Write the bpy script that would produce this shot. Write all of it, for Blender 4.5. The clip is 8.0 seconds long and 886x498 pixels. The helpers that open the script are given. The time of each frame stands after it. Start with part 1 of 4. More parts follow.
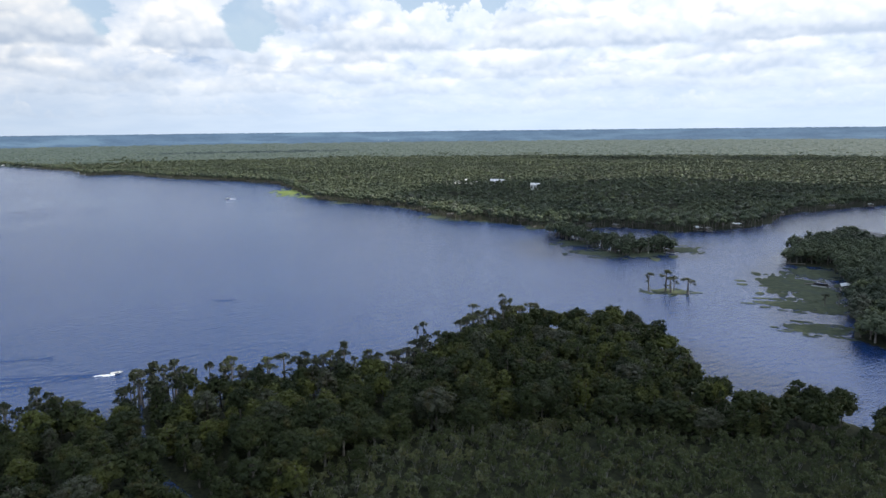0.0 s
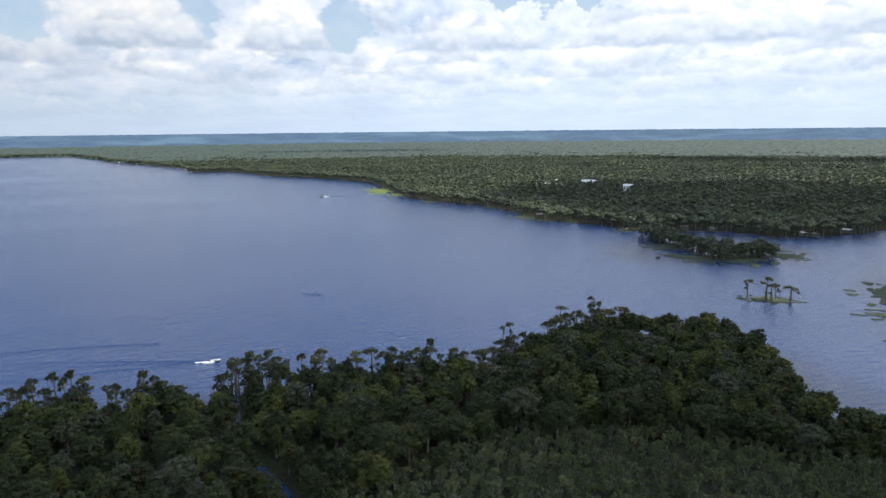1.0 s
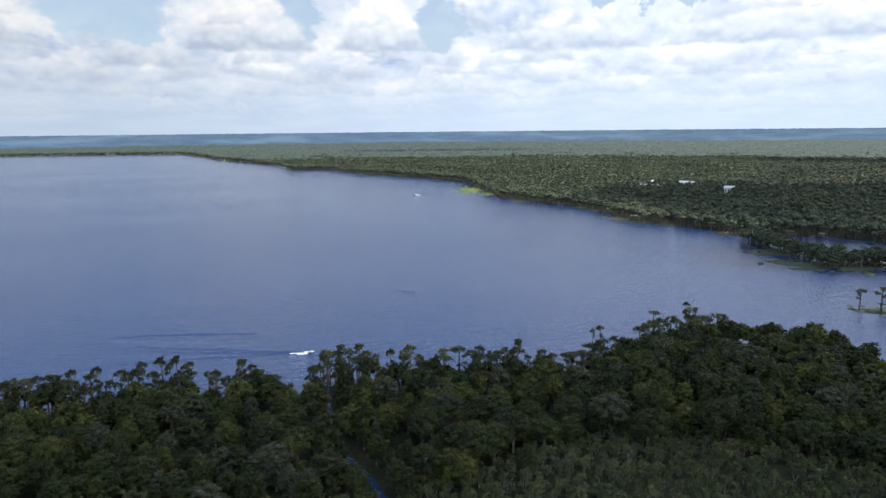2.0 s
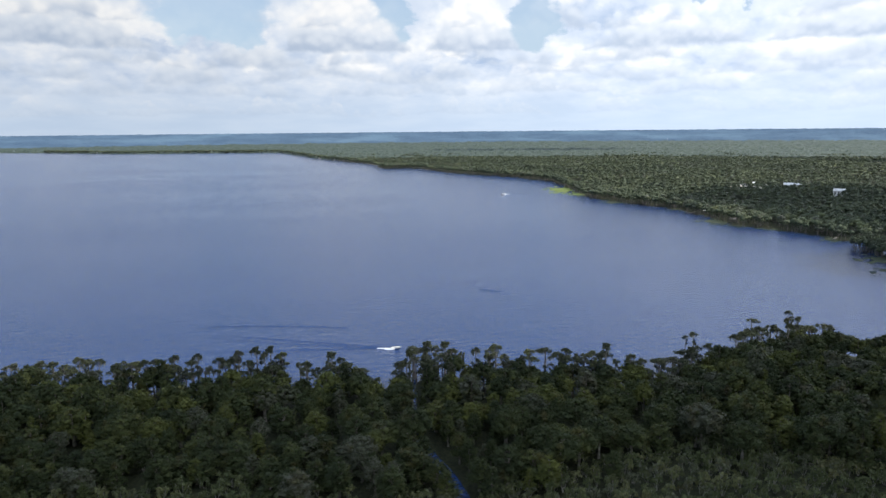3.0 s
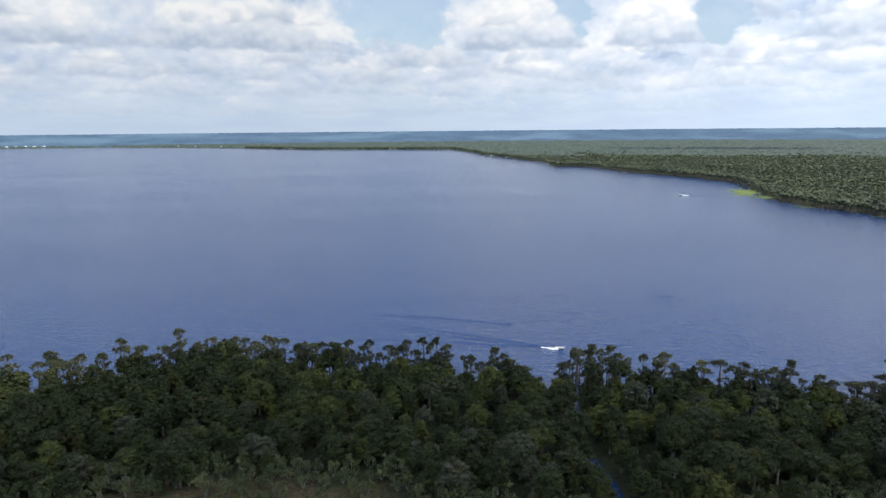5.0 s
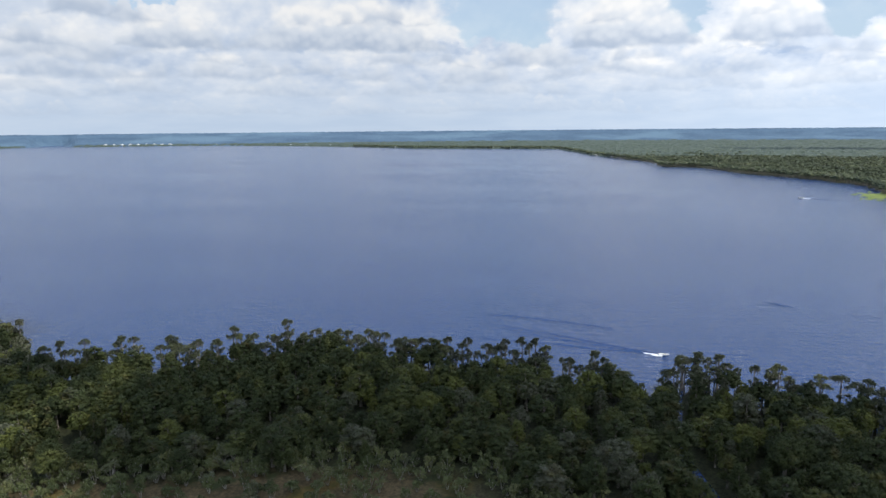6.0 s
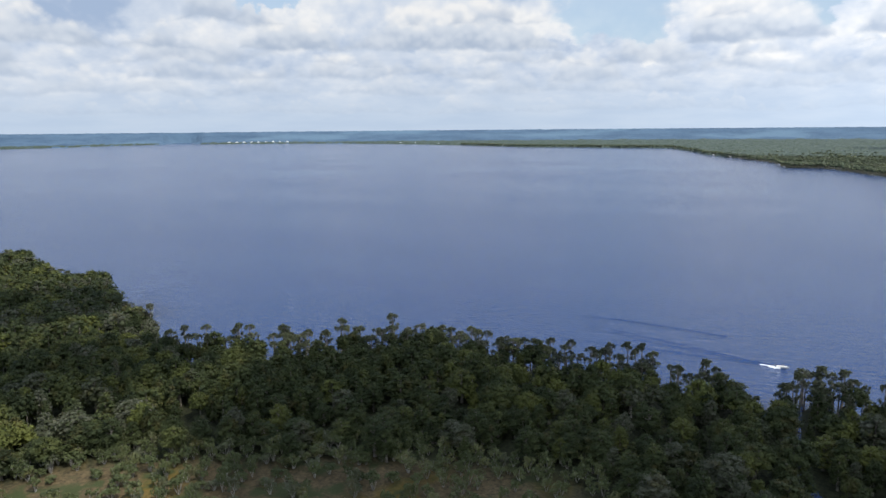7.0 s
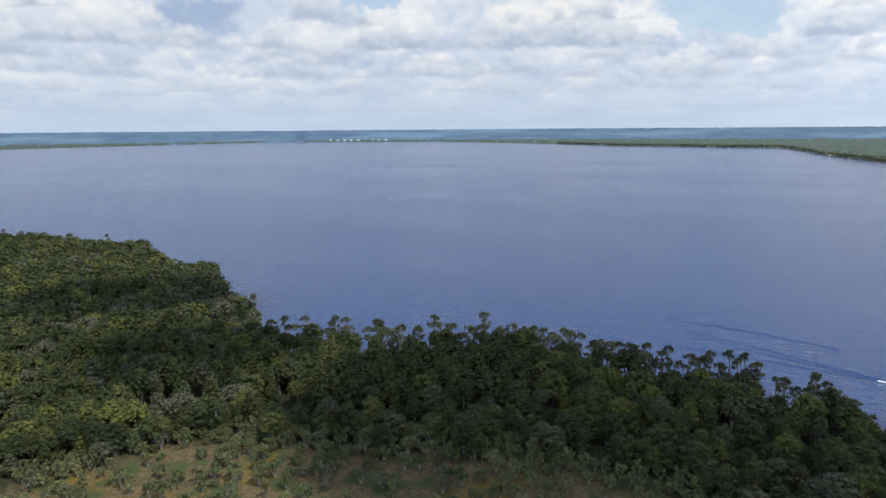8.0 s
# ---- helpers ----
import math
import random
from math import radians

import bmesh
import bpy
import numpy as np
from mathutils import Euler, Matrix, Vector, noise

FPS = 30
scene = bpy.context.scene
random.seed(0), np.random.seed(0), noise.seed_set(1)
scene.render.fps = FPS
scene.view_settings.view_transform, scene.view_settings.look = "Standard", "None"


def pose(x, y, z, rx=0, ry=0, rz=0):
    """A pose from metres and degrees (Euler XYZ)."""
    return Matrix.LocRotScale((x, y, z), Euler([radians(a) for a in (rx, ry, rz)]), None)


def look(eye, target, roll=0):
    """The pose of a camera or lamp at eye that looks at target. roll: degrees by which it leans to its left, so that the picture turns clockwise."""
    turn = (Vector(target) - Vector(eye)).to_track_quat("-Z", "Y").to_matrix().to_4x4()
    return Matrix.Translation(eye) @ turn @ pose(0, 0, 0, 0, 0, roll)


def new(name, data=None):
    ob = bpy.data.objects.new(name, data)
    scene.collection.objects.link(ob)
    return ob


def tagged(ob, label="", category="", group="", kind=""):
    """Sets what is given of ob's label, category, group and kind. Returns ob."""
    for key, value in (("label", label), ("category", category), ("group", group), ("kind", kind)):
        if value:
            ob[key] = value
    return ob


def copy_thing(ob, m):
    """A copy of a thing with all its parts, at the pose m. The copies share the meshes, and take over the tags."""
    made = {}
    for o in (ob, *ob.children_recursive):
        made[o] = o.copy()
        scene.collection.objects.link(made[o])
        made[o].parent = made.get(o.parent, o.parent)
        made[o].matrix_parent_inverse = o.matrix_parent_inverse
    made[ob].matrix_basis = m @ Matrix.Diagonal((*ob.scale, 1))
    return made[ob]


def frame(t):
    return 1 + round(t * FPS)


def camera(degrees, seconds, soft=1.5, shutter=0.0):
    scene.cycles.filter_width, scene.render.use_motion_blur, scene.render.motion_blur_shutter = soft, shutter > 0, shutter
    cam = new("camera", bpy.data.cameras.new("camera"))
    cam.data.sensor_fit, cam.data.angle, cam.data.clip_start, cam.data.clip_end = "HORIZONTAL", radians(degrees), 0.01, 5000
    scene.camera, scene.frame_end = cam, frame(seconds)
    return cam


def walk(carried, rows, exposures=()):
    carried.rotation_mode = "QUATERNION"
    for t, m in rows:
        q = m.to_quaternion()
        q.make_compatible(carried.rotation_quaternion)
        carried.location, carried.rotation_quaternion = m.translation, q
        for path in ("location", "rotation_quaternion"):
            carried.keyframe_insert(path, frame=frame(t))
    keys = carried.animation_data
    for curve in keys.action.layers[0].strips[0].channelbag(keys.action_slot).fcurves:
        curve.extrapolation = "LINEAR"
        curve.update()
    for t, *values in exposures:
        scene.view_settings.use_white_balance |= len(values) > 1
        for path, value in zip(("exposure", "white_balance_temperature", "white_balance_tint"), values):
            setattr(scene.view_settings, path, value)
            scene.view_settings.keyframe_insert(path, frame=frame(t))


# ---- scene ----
cam = camera(64.88, 8.0, soft=1.5)
EYE_Z = 80.0
walk(cam, [
    (0.0, pose(0, 0, EYE_Z, 80.22, 0.62, -1.02)),
    (0.5, pose(0, 0, EYE_Z, 80.24, 0.60, 2.61)),
    (1.0, pose(0, 0, EYE_Z, 80.26, 0.58, 6.32)),
    (1.5, pose(0, 0, EYE_Z, 80.27, 0.57, 10.00)),
    (3.0, pose(0, 0, EYE_Z, 80.28, 0.53, 21.11)),
    (3.5, pose(0, 0, EYE_Z, 80.27, 0.53, 24.29)),
    (4.0, pose(0, 0, EYE_Z, 80.25, 0.51, 27.58)),
    (4.5, pose(0, 0, EYE_Z, 80.23, 0.51, 31.18)),
    (6.0, pose(0, 0, EYE_Z, 80.21, 0.51, 43.41)),
    (6.5, pose(0, 0, EYE_Z, 80.19, 0.50, 47.90)),
    (7.0, pose(0, 0, EYE_Z, 80.16, 0.49, 52.13)),
    (7.5, pose(0, 0, EYE_Z, 80.14, 0.45, 56.17)),
    (8.0, pose(0, 0, EYE_Z, 80.10, 0.43, 59.95)),
])
SUN_AZ, SUN_EL = -75.0, 58.0      # bearing to the left of the first view, height above the horizon
scene.view_settings.exposure = 0.0


# ---- node helpers ----
class Sock:
    """A node socket with arithmetic."""

    def __init__(self, tree, out):
        self.tree, self.out = tree, out

    def math(self, op, *others, clamp=False):
        node = self.tree.nodes.new("ShaderNodeMath")
        node.operation, node.use_clamp = op, clamp
        for i, v in enumerate((self, *others)):
            if isinstance(v, Sock):
                self.tree.links.new(v.out, node.inputs[i])
            else:
                node.inputs[i].default_value = v
        return Sock(self.tree, node.outputs[0])

    def __add__(self, o): return self.math("ADD", o)
    def __sub__(self, o): return self.math("SUBTRACT", o)
    def __mul__(self, o): return self.math("MULTIPLY", o)
    def __truediv__(self, o): return self.math("DIVIDE", o)

    def ramp(self, a, b, lo=0.0, hi=1.0, smooth=True):
        node = self.tree.nodes.new("ShaderNodeMapRange")
        node.interpolation_type = "SMOOTHSTEP" if smooth else "LINEAR"
        self.tree.links.new(self.out, node.inputs["Value"])
        for k, v in (("From Min", a), ("From Max", b), ("To Min", lo), ("To Max", hi)):
            node.inputs[k].default_value = v
        return Sock(self.tree, node.outputs[0])


def link(tree, v, socket):
    if isinstance(v, Sock):
        tree.links.new(v.out, socket)
    else:
        socket.default_value = v


def xyz(tree, x, y, z=0.0):
    node = tree.nodes.new("ShaderNodeCombineXYZ")
    for v, s in zip((x, y, z), node.inputs):
        link(tree, v, s)
    return Sock(tree, node.outputs[0])


def grain(tree, vec, scale, detail=4.0, rough=0.55, distort=0.0):
    node = tree.nodes.new("ShaderNodeTexNoise")
    link(tree, vec, node.inputs["Vector"])
    node.inputs["Scale"].default_value, node.inputs["Detail"].default_value = scale, detail
    node.inputs["Roughness"].default_value, node.inputs["Distortion"].default_value = rough, distort
    return Sock(tree, node.outputs[0])


def blend(tree, fac, a, b, mode="MIX"):
    node = tree.nodes.new("ShaderNodeMix")
    node.data_type, node.blend_type = "RGBA", mode
    for v, i in ((fac, 0), (a, 6), (b, 7)):
        if isinstance(v, tuple) and len(v) == 3:
            v = (*v, 1.0)
        link(tree, v, node.inputs[i])
    return Sock(tree, node.outputs[2])


def source(tree, kind, out):
    return Sock(tree, tree.nodes.new(kind).outputs[out])


# ---- sky and sun ----
def build_world():
    world = bpy.data.worlds.new("sky")
    scene.world = world
    world.use_nodes = True
    world.cycles.sampling_method, world.cycles.sample_map_resolution = "MANUAL", 512
    t = world.node_tree
    t.nodes.clear()
    way = source(t, "ShaderNodeTexCoord", "Generated")
    sep = t.nodes.new("ShaderNodeSeparateXYZ")
    t.links.new(way.out, sep.inputs[0])
    x, y, z = (Sock(t, o) for o in sep.outputs)
    deg = 180 / math.pi
    az = (x * -1.0).math("ARCTAN2", y) * deg
    el = z.math("ARCSINE") * deg
    # cloud field: bearing across, height stretched near the horizon, where far clouds crowd together
    tall = el.math("MAXIMUM", 0.0).math("ADD", 2.2).math("LOGARITHM", math.e) * 11.0
    haze = el.ramp(0.3, 5.0)

    def puffs(dx, dy, scale, detail):
        node = t.nodes.new("ShaderNodeTexVoronoi")
        node.voronoi_dimensions, node.feature, node.normalize = "2D", "SMOOTH_F1", True
        link(t, xyz(t, az * 0.80 + dx, tall * 0.85 + dy), node.inputs["Vector"])
        node.inputs["Scale"].default_value, node.inputs["Detail"].default_value = scale, detail
        node.inputs["Roughness"].default_value, node.inputs["Smoothness"].default_value = 0.5, 0.8
        return Sock(t, node.outputs["Distance"])

    w1 = grain(t, xyz(t, az * 0.5, tall), 0.40, 6.0, 0.6) - 0.5
    w2 = puffs(0.0, 0.0, 0.55, 4.0) - 0.35
    az_w = az + w1 * haze * 6.0
    el_w = el + w2 * haze * 5.0 + w1 * haze * 1.5

    def blob(a, e, w, h, soft=0.35):
        dx, dy = (az_w - a) * (1.0 / w), (el_w - e) * (1.0 / h)
        return (dx * dx + dy * dy).ramp(1.0 + soft, 1.0 - soft, 0.0, 1.0)

    # open blue between the clouds
    gap = None
    for a, e, w, h in GAPS:
        g = blob(a, e, w, h)
        gap = g if gap is None else gap.math("MAXIMUM", g)
    high = grain(t, xyz(t, x * 3.0, y * 3.0, z * 4.0), 1.3, 6.0, 0.6).ramp(0.40, 0.54)
    gap = gap.math("MAXIMUM", high * el.ramp(9.5, 15.0) * az.ramp(-25.0, 25.0, 0.25, 0.9))
    # lit heads over grey bases
    heads = puffs(0.0, 0.0, 0.34, 3.0)
    lower = puffs(0.0, 0.75, 0.34, 3.0)
    mass = grain(t, xyz(t, az * 0.6, tall * 0.75), 0.32, 5.0, 0.55)
    puff, above = heads.ramp(0.50, 0.18), lower.ramp(0.50, 0.18)
    light = mass.ramp(0.30, 0.70, 0.42, 0.82) + ((puff - above) * 0.30 + puff * 0.16) * haze + (grain(t, xyz(t, az, tall * 1.6), 0.9, 4.0) - 0.5) * haze * 0.2
    for a, e, w, h, gain in HEADS:
        light = light + blob(a, e, w, h, 0.75) * (gain * 0.8)
    light = light.math("MINIMUM", 1.25).math("MAXIMUM", 0.0)
    grey = blend(t, light.ramp(0.1, 0.75), (0.45, 0.58, 0.80), (0.74, 0.83, 0.97))
    cloud = blend(t, light.ramp(0.62, 1.22), grey, (1.06, 1.07, 1.08))
    # pale veil low over the horizon
    cloud = blend(t, el.ramp(0.0, 5.0, 0.75, 0.0), cloud, (0.61, 0.75, 0.94))
    # brighter towards the sun's side
    side = az.ramp(50.0, -5.0, 0.84, 1.12) + el.ramp(9.5, 22.0) * az.ramp(24.0, -4.0) * 0.50
    cloud = blend(t, 1.0, cloud, xyz(t, side, side, side), "MULTIPLY")
    sky = t.nodes.new("ShaderNodeTexSky")
    sky.sky_type, sky.sun_disc = "NISHITA", False
    sky.sun_elevation, sky.sun_rotation = radians(SUN_EL), radians(-SUN_AZ)
    blue = blend(t, 1.0, Sock(t, sky.outputs[0]), (0.115, 0.115, 0.115), "MULTIPLY")
    blue = blend(t, 0.5, blue, blend(t, el.ramp(7.0, 20.0), (0.58, 0.78, 1.0), (0.26, 0.46, 0.92)))
    final = blend(t, gap * el.ramp(8.0, 16.0, 0.8, 1.0), cloud, blue)

    # rows of cumulus over the veil, far ones first: flat grey bases, lit billowing heads
    def billow(u, v, scale):
        node = t.nodes.new("ShaderNodeTexVoronoi")
        node.voronoi_dimensions, node.feature, node.normalize = "2D", "F1", True
        link(t, xyz(t, u, v), node.inputs["Vector"])
        node.inputs["Scale"].default_value, node.inputs["Detail"].default_value = scale, 2.0
        node.inputs["Roughness"].default_value = 0.55
        return Sock(t, node.outputs["Distance"])

    for base, size, cover, seed, strength in CLOUD_ROWS:
        u = az * (1.0 / size) + seed
        v = (el - base) * (1.0 / size)
        sway = grain(t, xyz(t, u * 0.8, v * 0.8), 1.0, 5.0, 0.6) - 0.5
        if cover is None:
            top = None
            for a, half, high_ in CUMULI:
                d = (az - a) * (1.0 / half)
                hump = (d * d * -1.0 + 1.0) * high_
                top = hump if top is None else top.math("MAXIMUM", hump)
            v0 = v
        else:
            top = (grain(t, xyz(t, u * 0.33, seed), 1.0, 3.0, 0.6) - cover) * 5.0
            v0 = v + (grain(t, xyz(t, u * 0.2, seed + 40.0), 1.0, 2.0) - 0.5) * 1.2
        b0 = billow(u, v0 * 1.25, 1.0)
        b1 = billow(u - 0.05, v0 * 1.25 + 0.2, 1.0)
        body = (top - v0) + (b0 * -1.0 + 0.42) * 1.5 + sway * 0.8
        floor_ = (v0 + 0.12 + sway * 0.5) * 3.0
        dense = body.math("MINIMUM", floor_)
        alpha = dense.ramp(0.0, 0.5) * strength
        rel = v0.ramp(-0.1, 0.95)
        glow_ = rel * 0.62 + (b1 - b0) * 0.75 + (b0 * -1.0 + 0.45) * 0.45 + sway * 0.35 + body.ramp(0.7, 0.0, 0.0, 0.14) * rel
        tone = blend(t, glow_.ramp(-0.10, 0.45), (0.50, 0.60, 0.76), (0.78, 0.85, 0.95))
        tone = blend(t, glow_.ramp(0.38, 0.85), tone, (1.06, 1.06, 1.06))
        tone = blend(t, el.ramp(0.0, 6.0, 0.72, 0.0), tone, (0.64, 0.76, 0.93))
        tone = blend(t, 1.0, tone, xyz(t, side, side, side), "MULTIPLY")
        keep = alpha if cover is None or base < 5.0 else alpha * (gap * -0.85 + 1.0)
        final = blend(t, keep, final, tone)
    back = t.nodes.new("ShaderNodeBackground")
    t.links.new(final.out, back.inputs[0])
    back.inputs[1].default_value = SKY_STRENGTH
    out = t.nodes.new("ShaderNodeOutputWorld")
    t.links.new(back.outputs[0], out.inputs[0])


SKY_STRENGTH = 1.0
# base height and cloud size in degrees, cover threshold, seed, strength
CLOUD_ROWS = [(1.3, 1.3, 0.41, 17.0, 0.5), (2.8, 2.0, 0.43, 31.0, 0.6), (4.0, 2.6, 0.45, 47.0, 0.75),
              (5.2, 3.0, 0.48, 5.0, 0.8), (6.2, 2.8, None, 0.0, 0.95), (8.2, 3.2, 0.52, 71.0, 0.85), (12.0, 5.0, 0.46, 83.0, 0.9)]
# bearing, half width in degrees and height of the towering ones
CUMULI = [(28.8, 5.0, 1.7), (18.7, 3.7, 1.6), (51.5, 8.5, 1.4), (63.8, 4.0, 0.8), (4.0, 6.0, 0.9), (-12.0, 9.0, 1.2), (-27.0, 7.0, 1.5), (84.0, 7.0, 0.9), (73.0, 3.0, 0.4)]
GAPS = [(38.5, 8.6, 4.6, 2.6), (25.2, 8.2, 1.6, 2.2), (14.0, 8.2, 2.2, 2.2), (27.0, 9.5, 2.0, 1.0),
        (-2.0, 9.6, 6.0, 0.8), (66.0, 9.4, 3.0, 0.8)]
HEADS = [(19.5, 7.4, 3.4, 2.2, 0.35), (30.0, 7.4, 4.2, 2.4, 0.32), (44.5, 8.0, 4.2, 1.7, 0.45),
         (64.0, 7.0, 3.6, 1.4, 0.30), (36.0, 5.6, 2.2, 0.9, 0.30), (-8.0, 6.4, 9.0, 1.4, 0.22),
         (-25.0, 7.0, 9.0, 2.2, 0.22), (8.0, 5.6, 7.0, 1.1, 0.16),
         (52.0, 6.9, 5.0, 0.9, -0.45), (79.0, 7.6, 3.8, 1.5, -0.45), (10.0, 8.3, 4.5, 0.8, -0.35),
         (-8.5, 8.0, 3.0, 0.6, -0.3), (44.0, 5.9, 4.5, 0.5, -0.25), (19.0, 5.0, 3.0, 0.4, -0.25)]
build_world()

sun = new("sun", bpy.data.lights.new("sun", "SUN"))
sun.data.energy, sun.data.angle, sun.data.color = 4.2, radians(1.2), (1.0, 0.95, 0.86)
_s = Vector((-math.sin(radians(SUN_AZ)) * math.cos(radians(SUN_EL)),
             math.cos(radians(SUN_AZ)) * math.cos(radians(SUN_EL)), math.sin(radians(SUN_EL))))
sun.matrix_world = look(_s * 900, (0, 0, 0))


# ---- clouds overhead, out of view, that shade the near woods and the point ----
def cloud_material():
    m = bpy.data.materials.new("cloud")
    m.use_nodes = True
    t = m.node_tree
    t.nodes.clear()
    tr, df = t.nodes.new("ShaderNodeBsdfTranslucent"), t.nodes.new("ShaderNodeBsdfDiffuse")
    at_ = source(t, "ShaderNodeNewGeometry", "Position")
    col = blend(t, grain(t, at_, 0.01, 5.0), (0.86, 0.88, 0.92), (0.96, 0.96, 0.96))
    t.links.new(col.out, tr.inputs[0])
    t.links.new(col.out, df.inputs[0])
    mix, out = t.nodes.new("ShaderNodeMixShader"), t.nodes.new("ShaderNodeOutputMaterial")
    mix.inputs[0].default_value = 0.35
    t.links.new(tr.outputs[0], mix.inputs[1])
    t.links.new(df.outputs[0], mix.inputs[2])
    t.links.new(mix.outputs[0], out.inputs[0])
    return m


CLOUD = cloud_material()
CLOUD_Z = 620.0


def cumulus(az, r, width, depth, seed):
    """A cloud whose shadow falls at that bearing and distance."""
    bm = bmesh.new()
    bmesh.ops.create_icosphere(bm, subdivisions=4, radius=1)
    for v in bm.verts:
        n = noise.fractal(v.co * 2.2 + Vector((seed * 7.1, 0, 0)), 1.0, 2.0, 4)
        v.co *= 1 + 0.28 * n
        v.co.z *= 1.0 if v.co.z > 0 else 0.35
    me = bpy.data.meshes.new("cumulus_cloud")
    bm.to_mesh(me)
    bm.free()
    me.materials.append(CLOUD)
    ob = new("cumulus_cloud", me)
    shift = _s * (CLOUD_Z / _s.z)
    ob.matrix_world = Matrix.Translation((-math.sin(radians(az)) * r + shift.x, math.cos(radians(az)) * r + shift.y, CLOUD_Z)) \
        @ Matrix.Rotation(radians(az), 4, "Z") @ Matrix.Diagonal((width, depth, 60, 1))
    tagged(ob, "broad white cumulus cloud with a grey flat base", "cloud", "clouds overhead")


for i, (a, r, w, d) in enumerate([(-23, 800, 340, 225), (14, 2550, 360, 90), (-22, 1750, 420, 80), (-15, 480, 60, 50), (-37, 440, 75, 150), (-30, 160, 70, 48), (-13, 196, 68, 72), (5, 163, 68, 56), (22, 163, 62, 52),
                                  (39, 168, 62, 54), (55, 178, 52, 54), (84, 330, 55, 22), (80, 235, 40, 16)]):
    cumulus(a, r, w, d, i)


# ---- materials ----
def material(name):
    m = bpy.data.materials.new(name)
    m.use_nodes = True
    t = m.node_tree
    b = t.nodes["Principled BSDF"]
    return m, t, b


def bump(t, b, height, strength, distance):
    node = t.nodes.new("ShaderNodeBump")
    t.links.new(height.out, node.inputs["Height"])
    node.inputs["Strength"].default_value, node.inputs["Distance"].default_value = strength, distance
    t.links.new(node.outputs[0], b.inputs["Normal"])


def foliage(name, dark, mid, light, rust=0.0, glow=0.25, stand=0.13):
    """Leaves: colour varies from tree to tree and from spray to spray; some light comes through."""
    m, t, b = material(name)
    at = source(t, "ShaderNodeNewGeometry", "Position")
    island = source(t, "ShaderNodeNewGeometry", "Random Per Island")
    one = source(t, "ShaderNodeObjectInfo", "Random")
    wide = grain(t, at, stand, 3.0)
    fine = grain(t, at, 1.6, 3.0)
    tint = t.nodes.new("ShaderNodeAttribute")
    tint.attribute_name = "tint"
    tone = (one + Sock(t, tint.outputs["Fac"])).math("FRACT")
    mixed = wide.ramp(0.3, 0.7, 0.0, 0.40) + tone * 0.38 + island * 0.16 + (fine - 0.5) * 0.3
    col = blend(t, mixed.ramp(0.0, 0.55), dark, mid)
    col = blend(t, mixed.ramp(0.5, 1.05), col, light)
    # mossy grey trees, and sharp yellow-green ones
    col = blend(t, tone.ramp(0.13, 0.09, 0.0, 0.75), col, blend(t, island, mid, (0.135, 0.135, 0.105)))
    col = blend(t, tone.ramp(0.88, 0.95, 0.0, 0.4), col, blend(t, island, light, (light[0] * 1.15, light[1] * 1.2, light[2] * 0.8)))
    if rust:
        col = blend(t, grain(t, at, 0.21, 2.0).ramp(0.55, 0.75, 0.0, rust), col, (0.13, 0.085, 0.025))
    t.links.new(col.out, b.inputs["Base Color"])
    b.inputs["Roughness"].default_value = 0.62
    b.inputs["Specular IOR Level"].default_value = 0.2
    bump(t, b, grain(t, at, 2.6, 3.0), 0.7, 0.3)
    tr = t.nodes.new("ShaderNodeBsdfTranslucent")
    t.links.new(col.out, tr.inputs[0])
    mix = t.nodes.new("ShaderNodeMixShader")
    mix.inputs[0].default_value = glow
    t.links.new(b.outputs[0], mix.inputs[1])
    t.links.new(tr.outputs[0], mix.inputs[2])
    t.links.new(mix.outputs[0], t.nodes["Material Output"].inputs[0])
    return m


def mottled(name, a, b2, scale, rough=0.85, relief=0.3, c=None, metal=0.0):
    """A matt surface in two colours at two scales, with fine relief."""
    m, t, b = material(name)
    at = source(t, "ShaderNodeNewGeometry", "Position")
    wide = grain(t, at, scale, 5.0, 0.6)
    fine = grain(t, at, scale * 9.0, 4.0, 0.6)
    col = blend(t, (wide + (fine - 0.5) * 0.6).ramp(0.3, 0.7), a, b2)
    if c:
        col = blend(t, grain(t, at, scale * 0.35, 4.0).ramp(0.48, 0.68), col, c)
    t.links.new(col.out, b.inputs["Base Color"])
    b.inputs["Roughness"].default_value, b.inputs["Metallic"].default_value = rough, metal
    b.inputs["Specular IOR Level"].default_value = 0.2 if rough > 0.55 else 0.5
    bump(t, b, fine, relief, 0.05 / max(scale, 0.05))
    return m


LEAF = foliage("cypress_leaves", (0.016, 0.025, 0.011), (0.043, 0.056, 0.020), (0.128, 0.138, 0.038), 0.3)
SHORE_LEAF = foliage("shore_leaves", (0.026, 0.034, 0.020), (0.062, 0.072, 0.038), (0.16, 0.165, 0.08), 0.15)
SHRUB_LEAF = foliage("shrub_leaves", (0.038, 0.052, 0.023), (0.085, 0.104, 0.042), (0.18, 0.175, 0.09), 0.35)
# paler and greyer than the near leaves: some haze is mixed into the colour
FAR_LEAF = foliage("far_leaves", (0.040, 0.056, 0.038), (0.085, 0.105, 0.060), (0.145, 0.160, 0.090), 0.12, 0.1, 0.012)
MOSS = mottled("hanging_moss", (0.12, 0.125, 0.10), (0.21, 0.21, 0.17), 0.8)
BARK = mottled("grey_bark", (0.10, 0.088, 0.075), (0.25, 0.23, 0.20), 1.2)
PALE_BARK = mottled("pale_twigs", (0.20, 0.19, 0.17), (0.38, 0.36, 0.32), 1.5)
SOIL = mottled("swamp_floor", (0.012, 0.014, 0.010), (0.035, 0.038, 0.020), 0.25, 0.9, 0.5)


